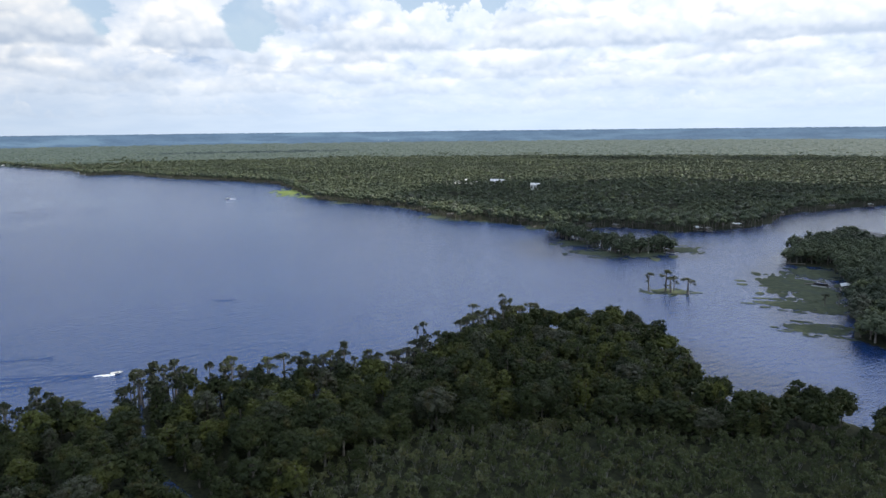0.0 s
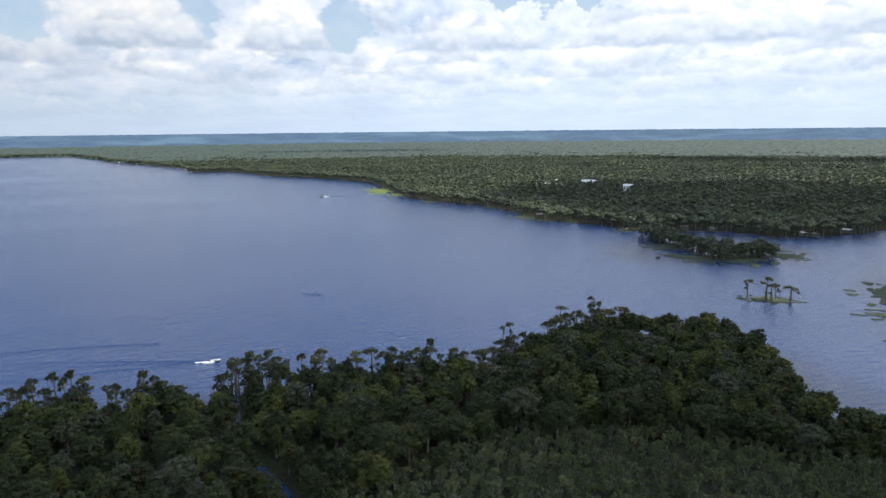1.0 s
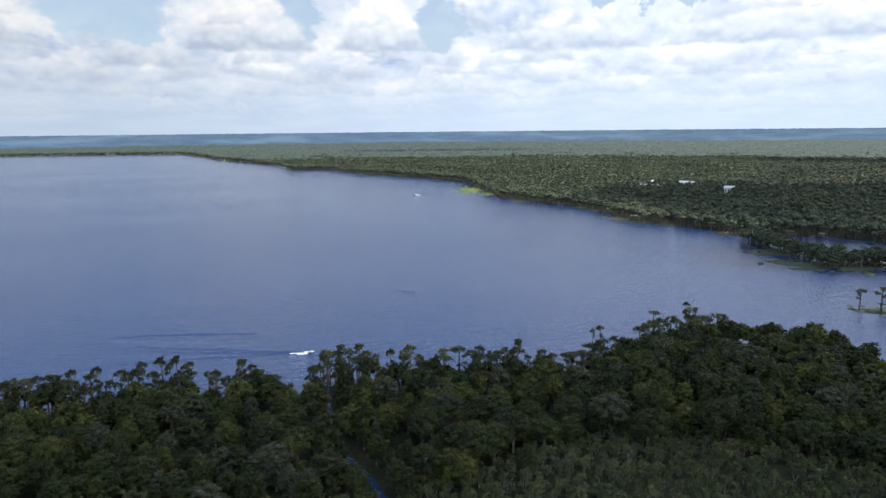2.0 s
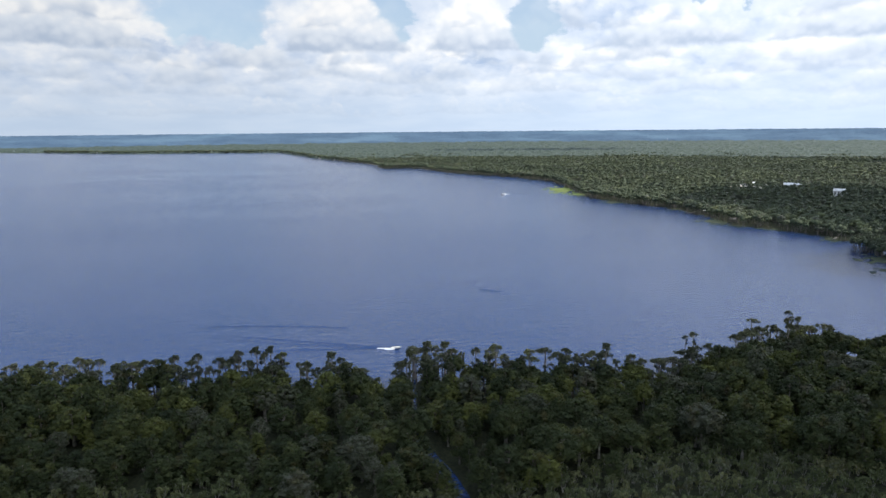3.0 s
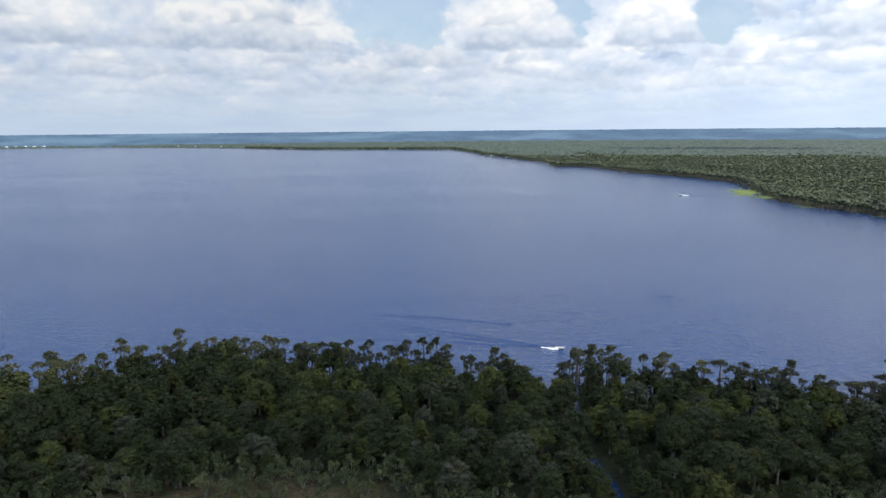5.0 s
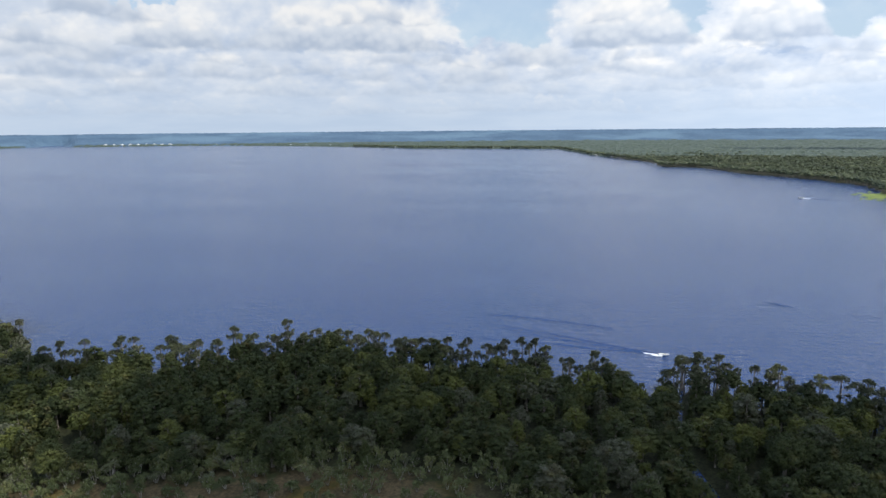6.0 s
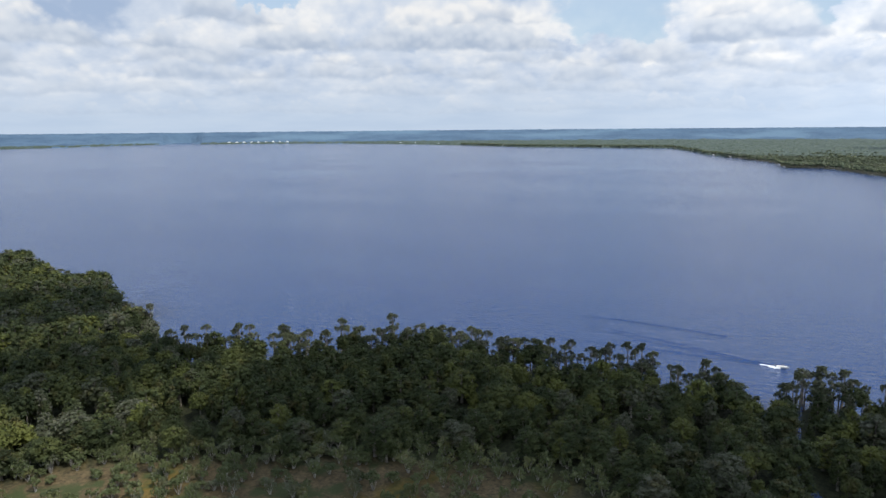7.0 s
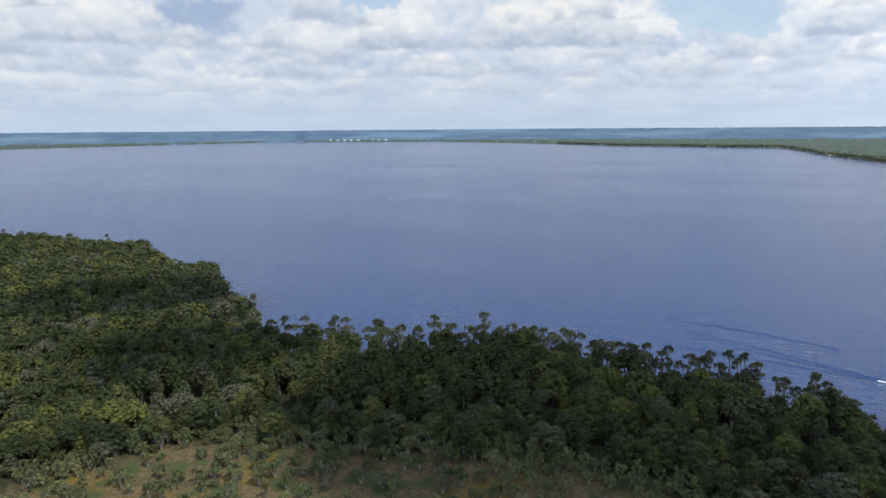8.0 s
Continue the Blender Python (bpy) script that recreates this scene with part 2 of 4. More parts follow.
def ground_material():
    """Dark wet woodland floor, dry brown marsh grass near the camera's foot, hazy woods far off."""
    m, t, b = material("ground_cover")
    at = source(t, "ShaderNodeNewGeometry", "Position")
    fine = grain(t, at, 1.3, 6.0, 0.65)
    wide = grain(t, at, 0.055, 4.0, 0.6)
    wood = blend(t, fine.ramp(0.3, 0.7), (0.012, 0.015, 0.009), (0.042, 0.046, 0.022))
    grass = blend(t, fine.ramp(0.3, 0.72), (0.045, 0.036, 0.020), (0.14, 0.105, 0.056))
    grass = blend(t, wide.ramp(0.50, 0.66), grass, blend(t, fine, (0.08, 0.06, 0.012), (0.19, 0.125, 0.02)))
    grass = blend(t, grain(t, at, 0.11, 4.0).ramp(0.5, 0.62), grass, (0.045, 0.055, 0.022))
    attr = t.nodes.new("ShaderNodeAttribute")
    attr.attribute_name = "meadow"
    col = blend(t, Sock(t, attr.outputs["Fac"]), wood, grass)
    t.links.new(col.out, b.inputs["Base Color"])
    b.inputs["Roughness"].default_value = 0.9
    b.inputs["Specular IOR Level"].default_value = 0.15
    bump(t, b, fine, 0.6, 0.4)
    return m


def water_material():
    """Lake water under a light breeze: short crossing waves, calmer and rougher reaches."""
    m, t, b = material("lake_water")
    at = source(t, "ShaderNodeNewGeometry", "Position")
    sep = t.nodes.new("ShaderNodeSeparateXYZ")
    t.links.new(at.out, sep.inputs[0])
    x, y = Sock(t, sep.outputs[0]), Sock(t, sep.outputs[1])
    u, v = x * 0.82 + y * 0.57, y * 0.82 - x * 0.57
    waves = grain(t, xyz(t, u * 0.16, v * 0.42), 1.0, 3.0, 0.55, 0.6)
    chop = grain(t, xyz(t, u * 0.7, v * 1.1), 1.0, 3.0, 0.6)
    reach = grain(t, xyz(t, u * 0.0022, v * 0.006), 1.0, 4.0, 0.6).ramp(0.3, 0.7, 0.75, 1.0)
    height = (waves * 1.15 + chop * 0.45) * reach
    b.inputs["Base Color"].default_value = (0.008, 0.030, 0.105, 1)
    t.links.new(reach.ramp(0.5, 1.0, 0.10, 0.17).out, b.inputs["Roughness"])
    b.inputs["IOR"].default_value = 1.42
    bump(t, b, height, 1.0, 0.6)
    return m


GROUND = ground_material()
WATER = water_material()
LILY = mottled("floating_leaves", (0.034, 0.046, 0.028), (0.085, 0.100, 0.056), 0.35, 0.95, 0.4, (0.045, 0.06, 0.045))
SEDGE = mottled("bright_sedge", (0.09, 0.13, 0.035), (0.17, 0.21, 0.06), 0.12, 0.95, 0.4)
WHITE = mottled("white_paint", (0.70, 0.70, 0.68), (0.82, 0.82, 0.80), 0.5, 0.5, 0.1)
ROOF = mottled("grey_shingles", (0.16, 0.155, 0.15), (0.27, 0.26, 0.25), 0.7, 0.8, 0.3)
PALE_ROOF = mottled("pale_metal_roof", (0.62, 0.63, 0.63), (0.80, 0.80, 0.79), 0.4, 0.45, 0.1)
STUCCO = mottled("cream_stucco", (0.52, 0.49, 0.43), (0.66, 0.63, 0.56), 0.6, 0.85, 0.2)
TIMBER = mottled("weathered_timber", (0.14, 0.125, 0.105), (0.30, 0.27, 0.23), 1.1, 0.85, 0.3)
FOAM = mottled("white_foam", (0.55, 0.60, 0.66), (0.88, 0.90, 0.92), 1.2, 0.7, 0.4)
DARK = mottled("dark_fittings", (0.015, 0.016, 0.018), (0.05, 0.05, 0.055), 2.0, 0.4, 0.1)


# ---- the lie of the land: bearings in degrees to the left of +y, distances in metres from the origin ----
FAR = np.array([(-180, 900), (-60, 900), (-40, 860), (-33.5, 820), (-29.5, 741), (-27.3, 701), (-26.5, 636), (-25.4, 606), (-22.2, 569),
                (-19.8, 556), (-15.4, 575), (-11.9, 563), (-9.1, 561), (-7.7, 587), (-4.5, 609), (-1.7, 626), (0.2, 676), (3.0, 737),
                (6.6, 788), (9.4, 838), (10.0, 878), (12.4, 1080), (15.4, 1167), (20.4, 1293), (23.6, 1468), (26.2, 1476), (26.9, 1650),
                (29.2, 1846), (31.5, 2100), (34.2, 2703), (45.7, 2930), (52.8, 3465), (57.4, 3800), (63.8, 4125), (71.1, 4234), (71.3, 4840),
                (73.5, 4840), (73.9, 4365), (81.2, 3939), (92.2, 3590), (110, 3300), (180, 900)])
NEAR = np.array([(-180, 190), (-60, 200), (-34.7, 206), (-30, 208), (-27.3, 206), (-25.6, 197), (-24, 212), (-21.7, 209), (-20.9, 217),
                 (-20.3, 246), (-18.3, 262), (-14.7, 277), (-11.1, 274), (-6.4, 270), (-3.1, 257), (0.3, 232), (3.5, 218), (8.3, 219),
                 (14.2, 217), (20.1, 219), (22.9, 219), (26.7, 209), (30.6, 212), (35.4, 216), (40.2, 216), (45.7, 229), (51, 241),
                 (55.9, 246), (64.1, 243), (68.8, 249), (74.8, 255), (76.1, 288), (77.7, 318), (78.9, 384), (81.8, 410), (83.1, 468),
                 (85.6, 505), (92.7, 578), (110, 600), (150, 300), (180, 190)])
MARSH = np.array([(-180, 150), (-40, 196), (-34.9, 192), (-24.8, 180), (-15.9, 182), (-6.4, 178), (3.4, 170), (6.4, 158), (14, 140), (30.7, 136),
                  (35.6, 146), (49.9, 160), (51.5, 163), (61.8, 165), (73.9, 174), (82.8, 186), (92, 178), (120, 170), (180, 150)])
ISLE_IN = np.array([(-60, 280), (-40, 280), (-34.4, 288), (-32.2, 298), (-31.7, 380), (-31.4, 410), (-30.5, 440), (-27.3, 446)])
ISLE_OUT = np.array([(-60, 600), (-40, 600), (-33, 590), (-30, 550), (-27.9, 492), (-27.3, 447)])
CHANNEL = [(24.3, 222), (24.1, 203), (24.0, 178), (22.8, 165), (20.8, 152), (19.0, 138), (18, 120)]


def at(az, r, z=0.0):
    return Vector((-math.sin(radians(az)) * r, math.cos(radians(az)) * r, z))


def line(table, az):
    return np.interp(az, table[:, 0], table[:, 1])


def wobble(az, scale=1.0):
    az = np.asarray(az, float)
    return (np.sin(az * 2.3 * scale) + 0.7 * np.sin(az * 5.1 * scale + 1) + 0.5 * np.sin(az * 11.7 * scale + 2)) / 2.2


def near_line(az):
    return line(NEAR, az) + 3.0 * wobble(az)


def woods_line(az):
    """Edge of the closed woods; between it and the open lake single trees stand in the water."""
    az = np.asarray(az, float)
    fringe = np.clip((az + 7) / 4, 0, 1) * np.clip((76 - az) / 4, 0, 1)
    return near_line(az) - fringe * (8 + 3 * np.sin(az * 0.8) + 3 * np.sin(az * 2.1))


def far_line(az):
    az = np.asarray(az, float)
    near_bend = np.clip((az + 11) / 3, 0, 1) * np.clip((13 - az) / 3, 0, 1)
    return line(FAR, az) * (1 + 0.006 * wobble(az, 1.7) - 0.016 * near_bend)


def channel_gap(az, r):
    """Distance from the dark channel through the near woods."""
    x, y = -np.sin(np.radians(az)) * r, np.cos(np.radians(az)) * r
    best = np.full(np.shape(x), 1e9)
    for (a0, r0), (a1, r1) in zip(CHANNEL, CHANNEL[1:]):
        p, q = np.array(at(a0, r0))[:2], np.array(at(a1, r1))[:2]
        d = q - p
        k = np.clip(((x - p[0]) * d[0] + (y - p[1]) * d[1]) / (d @ d), 0, 1)
        best = np.minimum(best, np.hypot(x - p[0] - k * d[0], y - p[1] - k * d[1]))
    return best


def dry(az, r):
    """Metres inland (negative: out in the water)."""
    near = np.minimum(woods_line(az) + 2 - r, channel_gap(az, r) - 1.5)
    far = r - far_line(az)
    isle = np.where((az < -27.3) & (az > -60), np.minimum(r - line(ISLE_IN, az), line(ISLE_OUT, az) - r), -999)
    return np.maximum(np.maximum(near, far), isle)


def mesh_object(name, verts, faces, mat, parent=None, smooth=False):
    me = bpy.data.meshes.new(name)
    me.from_pydata(verts, [], faces)
    me.materials.append(mat)
    if smooth:
        me.polygons.foreach_set("use_smooth", np.ones(len(me.polygons), bool))
    ob = new(name, me)
    ob.parent = parent
    return ob


def part(name, bm, mat, parent, label=""):
    """One bmesh as one mesh object under a thing or a part."""
    me = bpy.data.meshes.new(name)
    bm.to_mesh(me)
    bm.free()
    me.materials.append(mat)
    ob = new(name, me)
    ob.parent = parent
    return tagged(ob, label) if label else ob


def polar_sheet(azs, rs, height):
    A, R = np.meshgrid(azs, rs, indexing="ij")
    Z = height(A, R)
    v = np.stack([-np.sin(np.radians(A)) * R, np.cos(np.radians(A)) * R, Z], -1).reshape(-1, 3)
    n, m = A.shape
    i = np.arange(n * m).reshape(n, m)
    f = np.stack([i[:-1, :-1], i[1:, :-1], i[1:, 1:], i[:-1, 1:]], -1).reshape(-1, 4)[:, ::-1]
    return v, f, A.ravel(), R.ravel()


def rise(az, r):
    """Far land lifts gently to the skyline."""
    start = np.minimum(np.maximum(4180, far_line(az) + 170), 4360)
    return 56.0 * np.clip((r - start) / (4880 - start), 0, 1) * (np.abs(az - 72.4) > 4.0)


def ground_height(az, r):
    d = dry(az, r)
    return np.clip(d * 0.25, -1.6, 0.35) + np.where(d > 0, rise(az, r), 0)


def build_ground():
    azs = np.concatenate([np.arange(-180, -42, 3.0), np.arange(-42, 104, 0.4), np.arange(104, 180.1, 2.0)])
    azs[-1] = 180.0
    rs = np.concatenate([[2, 40, 80], np.arange(110, 300, 3.0), 300 * np.exp(np.linspace(0, math.log(4880 / 300), 170))])
    v, f, A, R = polar_sheet(azs, rs, ground_height)
    ob = mesh_object("ground", v.tolist(), f.tolist(), GROUND, smooth=True)
    meadow = np.clip((line(MARSH, A) + 4 * wobble(A * 3) - R) / 8, 0, 1) * np.clip((A - 36) / 12, 0, 1)
    a = ob.data.attributes.new("meadow", "FLOAT", "POINT")
    a.data.foreach_set("value", meadow.astype(np.float32))
    tagged(ob, "dark swampy ground with brown marsh grass clearings", "ground", kind="structure")


build_ground()


def build_water():
    azs = np.arange(-180, 180.1, 3.0)
    v, f, _, _ = polar_sheet(azs, np.array([2, 100, 300, 900, 2400, 4878.0]), lambda a, r: a * 0)
    ob = mesh_object("water", v.tolist(), f.tolist(), WATER)
    tagged(ob, "wide blue lake ruffled by a light breeze", "lake", kind="structure")


build_water()


# ---- trees ----
ICO = [bmesh.new(), bmesh.new()]
bmesh.ops.create_icosphere(ICO[0], subdivisions=1, radius=1)
bmesh.ops.create_icosphere(ICO[1], subdivisions=2, radius=1)
ICO = [(np.array([v.co[:] for v in b.verts]), np.array([[v.index for v in f.verts] for f in b.faces])) for b in ICO]


class Build:
    """Collects triangles and quads as arrays."""

    def __init__(self):
        self.v, self.f, self.n = [], [], 0

    def add(self, v, f):
        self.v.append(np.asarray(v, float))
        self.f.extend([[int(i) + self.n for i in q] for q in f])
        self.n += len(v)

    def tube(self, pts, radii, sides=6):
        rings = []
        for (p, r) in zip(pts, radii):
            a = np.arange(sides) * 2 * math.pi / sides
            rings.append(np.stack([p[0] + r * np.cos(a), p[1] + r * np.sin(a), np.full(sides, p[2])], -1))
        f = [[k * sides + i, k * sides + (i + 1) % sides, (k + 1) * sides + (i + 1) % sides, (k + 1) * sides + i]
             for k in range(len(pts) - 1) for i in range(sides)]
        self.add(np.concatenate(rings), f)

    def mass(self, rng, c, rad, level=1, rough=0.22):
        v, f = ICO[level]
        k = 1 + rng.normal(0, rough, (len(v), 1)) * 0.7
        self.add(v * k * rad + c, f)

    def sprays(self, rng, c, rad, n, size, low=-0.55):
        """n small leaf sprays over an ellipsoid."""
        d = rng.normal(0, 1, (n, 3))
        d /= np.linalg.norm(d, axis=1, keepdims=True)
        d[:, 2] = np.where(d[:, 2] < low, -d[:, 2], d[:, 2])
        p = c + d * rad * rng.uniform(0.6, 1.35, (n, 1))
        nrm = d + rng.normal(0, 0.65, (n, 3)) + (0, 0, 0.25)
        nrm /= np.linalg.norm(nrm, axis=1, keepdims=True)
        u = np.cross(nrm, rng.normal(0, 1, (n, 3)))
        u /= np.linalg.norm(u, axis=1, keepdims=True)
        w = np.cross(nrm, u)
        s = size * rng.uniform(0.6, 1.4, (n, 1))
        q = np.stack([p - u * s - w * s * 0.5, p + u * s - w * s * 0.3, p + w * s * 0.8 + nrm * s * 0.2], 1).reshape(-1, 3)
        self.add(q, np.arange(3 * n).reshape(n, 3))

    def arrays(self):
        return np.concatenate(self.v), self.f


def crown_lobes(rng, form, height):
    """Centres and radii of a crown's leaf masses."""
    out = []
    if form in ("spire", "column", "dome"):
        n, low, high = {"spire": (24, 0.16, 0.95), "column": (24, 0.24, 0.93), "dome": (26, 0.50, 0.93)}[form]
        for j in range(n):
            q = (j + rng.uniform(0.1, 0.9)) / n
            if form == "spire":
                wide = height * (0.235 * (1 - q) ** 0.8 + 0.015)
            elif form == "column":
                wide = height * 0.25 * math.sin(math.pi * (0.22 + 0.72 * q)) ** 0.8
            else:
                wide = height * 0.40 * math.sqrt(max(0.02, 1 - q ** 1.7)) * (0.75 + 0.25 * min(1, q * 4))
            a = j * 2.4 + rng.uniform(-0.5, 0.5)
            o = wide * rng.uniform(0.45, 0.85)
            w = 0.30 * wide + height * rng.uniform(0.028, 0.055)
            z = height * (low + (high - low) * q + rng.normal(0, 0.018))
            out.append(((math.cos(a) * o, math.sin(a) * o, z), (w, w, w * rng.uniform(0.60, 0.95))))
    elif form == "tall":
        for j in range(10):
            a, q = j * 2.4 + rng.uniform(-0.5, 0.5), rng.uniform(0, 1)
            o = height * 0.15 * math.sqrt(q)
            w = height * rng.uniform(0.030, 0.062)
            z = height * (0.96 - 0.10 * q) - (height * rng.uniform(0.08, 0.40) if j % 3 == 1 else 0)
            out.append(((math.cos(a) * o, math.sin(a) * o, z), (w, w, w * rng.uniform(0.6, 1.1))))
    else:
        for j in range(7):
            a, q = j * 2.4, rng.uniform(0.1, 1)
            o = height * 0.38 * math.sqrt(q)
            w = height * rng.uniform(0.15, 0.24)
            out.append(((math.cos(a) * o, math.sin(a) * o, height * rng.uniform(0.45, 0.95)), (w, w, w * 0.9)))
    return [(np.array(c), np.array(r)) for c, r in out]


def tree_arrays(seed, form, height, fine=True, share=1.0):
    """Trunk, crown and moss arrays of one tree."""
    rng = np.random.default_rng(seed)
    lobes = crown_lobes(rng, form, height)
    if share < 1 and form in ("spire", "column", "dome"):
        lobes = [(c, r * 1.35) for c, r in lobes[::2]]
    crown, trunk, moss = Build(), Build(), Build()
    for c, r in lobes:
        area = r[0] * r[1]
        if form != "shrub":
            crown.mass(rng, c, r * 0.66, 0, 0.25)
        n = int((64 if fine else 30 if form == "shrub" else 21) * share * (0.5 + area * 0.4))
        crown.sprays(rng, c, r, min(n, 120 if fine else 45), (0.24 if fine else 0.27 if form == "shrub" else 0.40) * (1.0 + (1 - share) * 0.5))
    base = height * (0.028 if form != "shrub" else 0.016)
    if form == "shrub":
        for c, r in lobes if fine else lobes[::2]:
            mid = c * 0.5 + (rng.normal(0, 0.1), rng.normal(0, 0.1), 0.1)
            trunk.tube([(0, 0, -0.3), mid, c, c + (c[0] * 0.3, c[1] * 0.3, r[2] * 1.3)], [base * 1.4, base, base * 0.6, 0.015], 4 if fine else 3)
    else:
        bend = rng.normal(0, 0.02 * height, 2)
        zs = [-1.8, 0.0, height * 0.15, height * 0.5, height * 0.9]
        trunk.tube([(bend[0] * z / height, bend[1] * z / height, z) for z in zs], [base * 1.8, base * 1.5, base, base * 0.7, base * 0.25], 6 if fine else 4)
        for c, r in lobes[:: 1 if fine else 5]:
            z0 = c[2] - r[0] * rng.uniform(0.8, 1.6)
            trunk.tube([(bend[0] * z0 / height, bend[1] * z0 / height, z0), c * 0.6 + (0, 0, z0 * 0.4), c], [base * 0.45, base * 0.3, 0.03], 4 if fine else 3)
    if form == "tall":
        for c, r in lobes:
            for _ in range(4):
                a, o = rng.uniform(0, 6.28), rng.uniform(0.3, 1.0)
                p = c + (math.cos(a) * r[0] * o, math.sin(a) * r[1] * o, -r[2] * 0.3)
                L, w = rng.uniform(0.5, 1.5), rng.uniform(0.05, 0.12)
                u = np.array((math.cos(a + 1), math.sin(a + 1), 0)) * w
                moss.add([p - u, p + u, p + u * 0.4 - (0, 0, L), p - u * 0.4 - (0, 0, L * 0.9)], [[0, 1, 2, 3]])
    return trunk, crown, moss


def make_tree(name, seed, form, height, leaf, bark):
    ob = new(name)
    trunk, crown, moss = tree_arrays(seed, form, height)
    mesh_object("trunk", *trunk.arrays(), bark, ob)
    mesh_object("crown", *crown.arrays(), leaf, ob)
    if moss.n:
        tagged(mesh_object("hanging_moss", *moss.arrays(), MOSS, ob), "grey hanging moss", kind="stuff")
    return ob


def scatter(rng, az0, az1, r0, r1, step):
    """Jittered rows of places, in bearings and distances."""
    out = []
    r = r0
    while r < r1:
        n = max(1, int(radians(az1 - az0) * r / step))
        for k in range(n):
            out.append((az0 + (az1 - az0) * (k + rng.uniform(0.1, 0.9)) / n, r + rng.uniform(-0.4, 0.4) * step))
        r += step * 0.92
    return np.array(out)


def triangles(v, f):
    """Vertices and faces as arrays, quads split in two."""
    out = [(q[0], q[i], q[i + 1]) for q in f for i in range(1, len(q) - 1)]
    return np.asarray(v), np.array(out, np.int32)


def joined(name, templates, places, mats):
    """Many trees in one mesh: places are x, y, z, turn, width, height factor, template number; mats one per layer."""
    V, F, M, T, n = [], [], [], [], 0
    rng = np.random.default_rng(len(places))
    ready = [[triangles(v, f) for v, f in layers] for layers in templates]
    for x, y, z, turn, sw, sh, k in places:
        c, s = math.cos(turn) * sw, math.sin(turn) * sw
        rot = np.array(((c, s, 0), (-s, c, 0), (0, 0, sh)))
        own = rng.uniform() * 0.55 + 0.225 + 0.5 * noise.noise((x * 0.022, y * 0.022, 7.0)) + 0.6 * noise.noise((x * 0.006, y * 0.006, 2.0))
        for layer, (v, f) in enumerate(ready[int(k)]):
            V.append(v @ rot + (x, y, z))
            F.append(f + n)
            T.append(np.full(len(v), min(max(own, 0.0), 0.999), np.float32))
            M.append(np.full(len(f), layer, np.int32))
            n += len(v)
    V, F, M = np.concatenate(V).astype(np.float32), np.concatenate(F).astype(np.int32), np.concatenate(M)
    me = bpy.data.meshes.new(name)
    me.vertices.add(len(V))
    me.vertices.foreach_set("co", V.ravel())
    me.loops.add(F.size)
    me.loops.foreach_set("vertex_index", F.ravel())
    me.polygons.add(len(F))
    me.polygons.foreach_set("loop_start", np.arange(len(F), dtype=np.int32) * 3)
    for m in mats:
        me.materials.append(m)
    me.polygons.foreach_set("material_index", M)
    me.attributes.new("tint", "FLOAT", "POINT").data.foreach_set("value", np.concatenate(T))
    me.update(calc_edges=True)
    print(name, len(places), "trees", len(F), "triangles")
    return new(name, me)


def set_trees(models, places, group):
    """Copies of the model things at the places; the models stand at the first ones."""
    used = set()
    for x, y, z, turn, sw, sh, k in places:
        m = Matrix.LocRotScale((x, y, z), Euler((0, 0, turn)), (sw, sw, sh))
        k = int(k)
        if k in used:
            copy_thing(models[k], m)
        else:
            models[k].matrix_basis = m
            used.add(k)


def near_woods():
    rng = np.random.default_rng(4)
    P = scatter(rng, -37, 97, 128, 640, 5.4)
    d = dry(P[:, 0], P[:, 1])
    inner = (P[:, 1] < woods_line(P[:, 0]))
    m = line(MARSH, P[:, 0]) + 7 * wobble(P[:, 0] * 2.7)
    wood = P[inner & (d > 0.0) & (P[:, 1] > m) & (channel_gap(P[:, 0], P[:, 1]) > 2.4)]
    place = []
    for az, r in wood:
        v = at(az, r)
        edge = woods_line(az) - r
        tall = noise.noise((v.x * 0.035, v.y * 0.035, 3.0))
        if rng.uniform() < 0.10:
            continue
        # slender crowns towards the marsh, broad heads nearer the lake
        broad = min(0.75, max(0.0, 0.3 - (edge - 30) / 70 + tall))
        if az < 12 or az > 73:
            broad = max(broad, 0.45)
        k = rng.integers(5, 8) if rng.uniform() < broad else rng.integers(0, 5)
        sw = rng.uniform(0.78, 1.25)
        place.append((v.x, v.y, 0.1, rng.uniform(0, 6.28), sw, rng.uniform(0.74, 1.04) * (1 + 0.18 * tall), k))
    order = sorted(range(len(place)), key=lambda i: math.hypot(place[i][0], place[i][1]))
    place = [place[i] for i in order]
    forms = [("spire", 11.0), ("column", 11.0), ("column", 10.0), ("spire", 9.5), ("column", 12.0), ("dome", 10.5), ("dome", 9.8), ("dome", 11.0)]
    words = {"spire": "pointed", "column": "tall narrow", "dome": "round-headed"}
    models = []
    for i, (form, h) in enumerate(forms):
        ob = make_tree("cypress_tree", 20 + i, form, h, LEAF, BARK)
        models.append(tagged(ob, "dark green %s cypress tree in the dense swamp woods" % words[form], "tree", "cypresses of the near woods"))
    set_trees(models, place[:290], "")
    templates = []
    for i, (form, h) in enumerate(forms):
        trunk, crown, _ = tree_arrays(60 + i, form, h, False)
        templates.append([trunk.arrays(), crown.arrays()])
    for i, (form, h) in enumerate(forms):
        trunk, crown, _ = tree_arrays(70 + i, form, h, False, 0.42)
        templates.append([trunk.arrays(), crown.arrays()])
    rest = [(*q[:6], q[6] + (8 if math.hypot(q[0], q[1]) > 285 else 0)) for q in place[290:]]
    ob = joined("near_woods", templates, rest, [BARK, LEAF])
    tagged(ob, "dense dark green cypress woods along the lake shore", "woods", kind="stuff")
    return len(place)


print("near trees", near_woods())


SHORE_MODELS = []


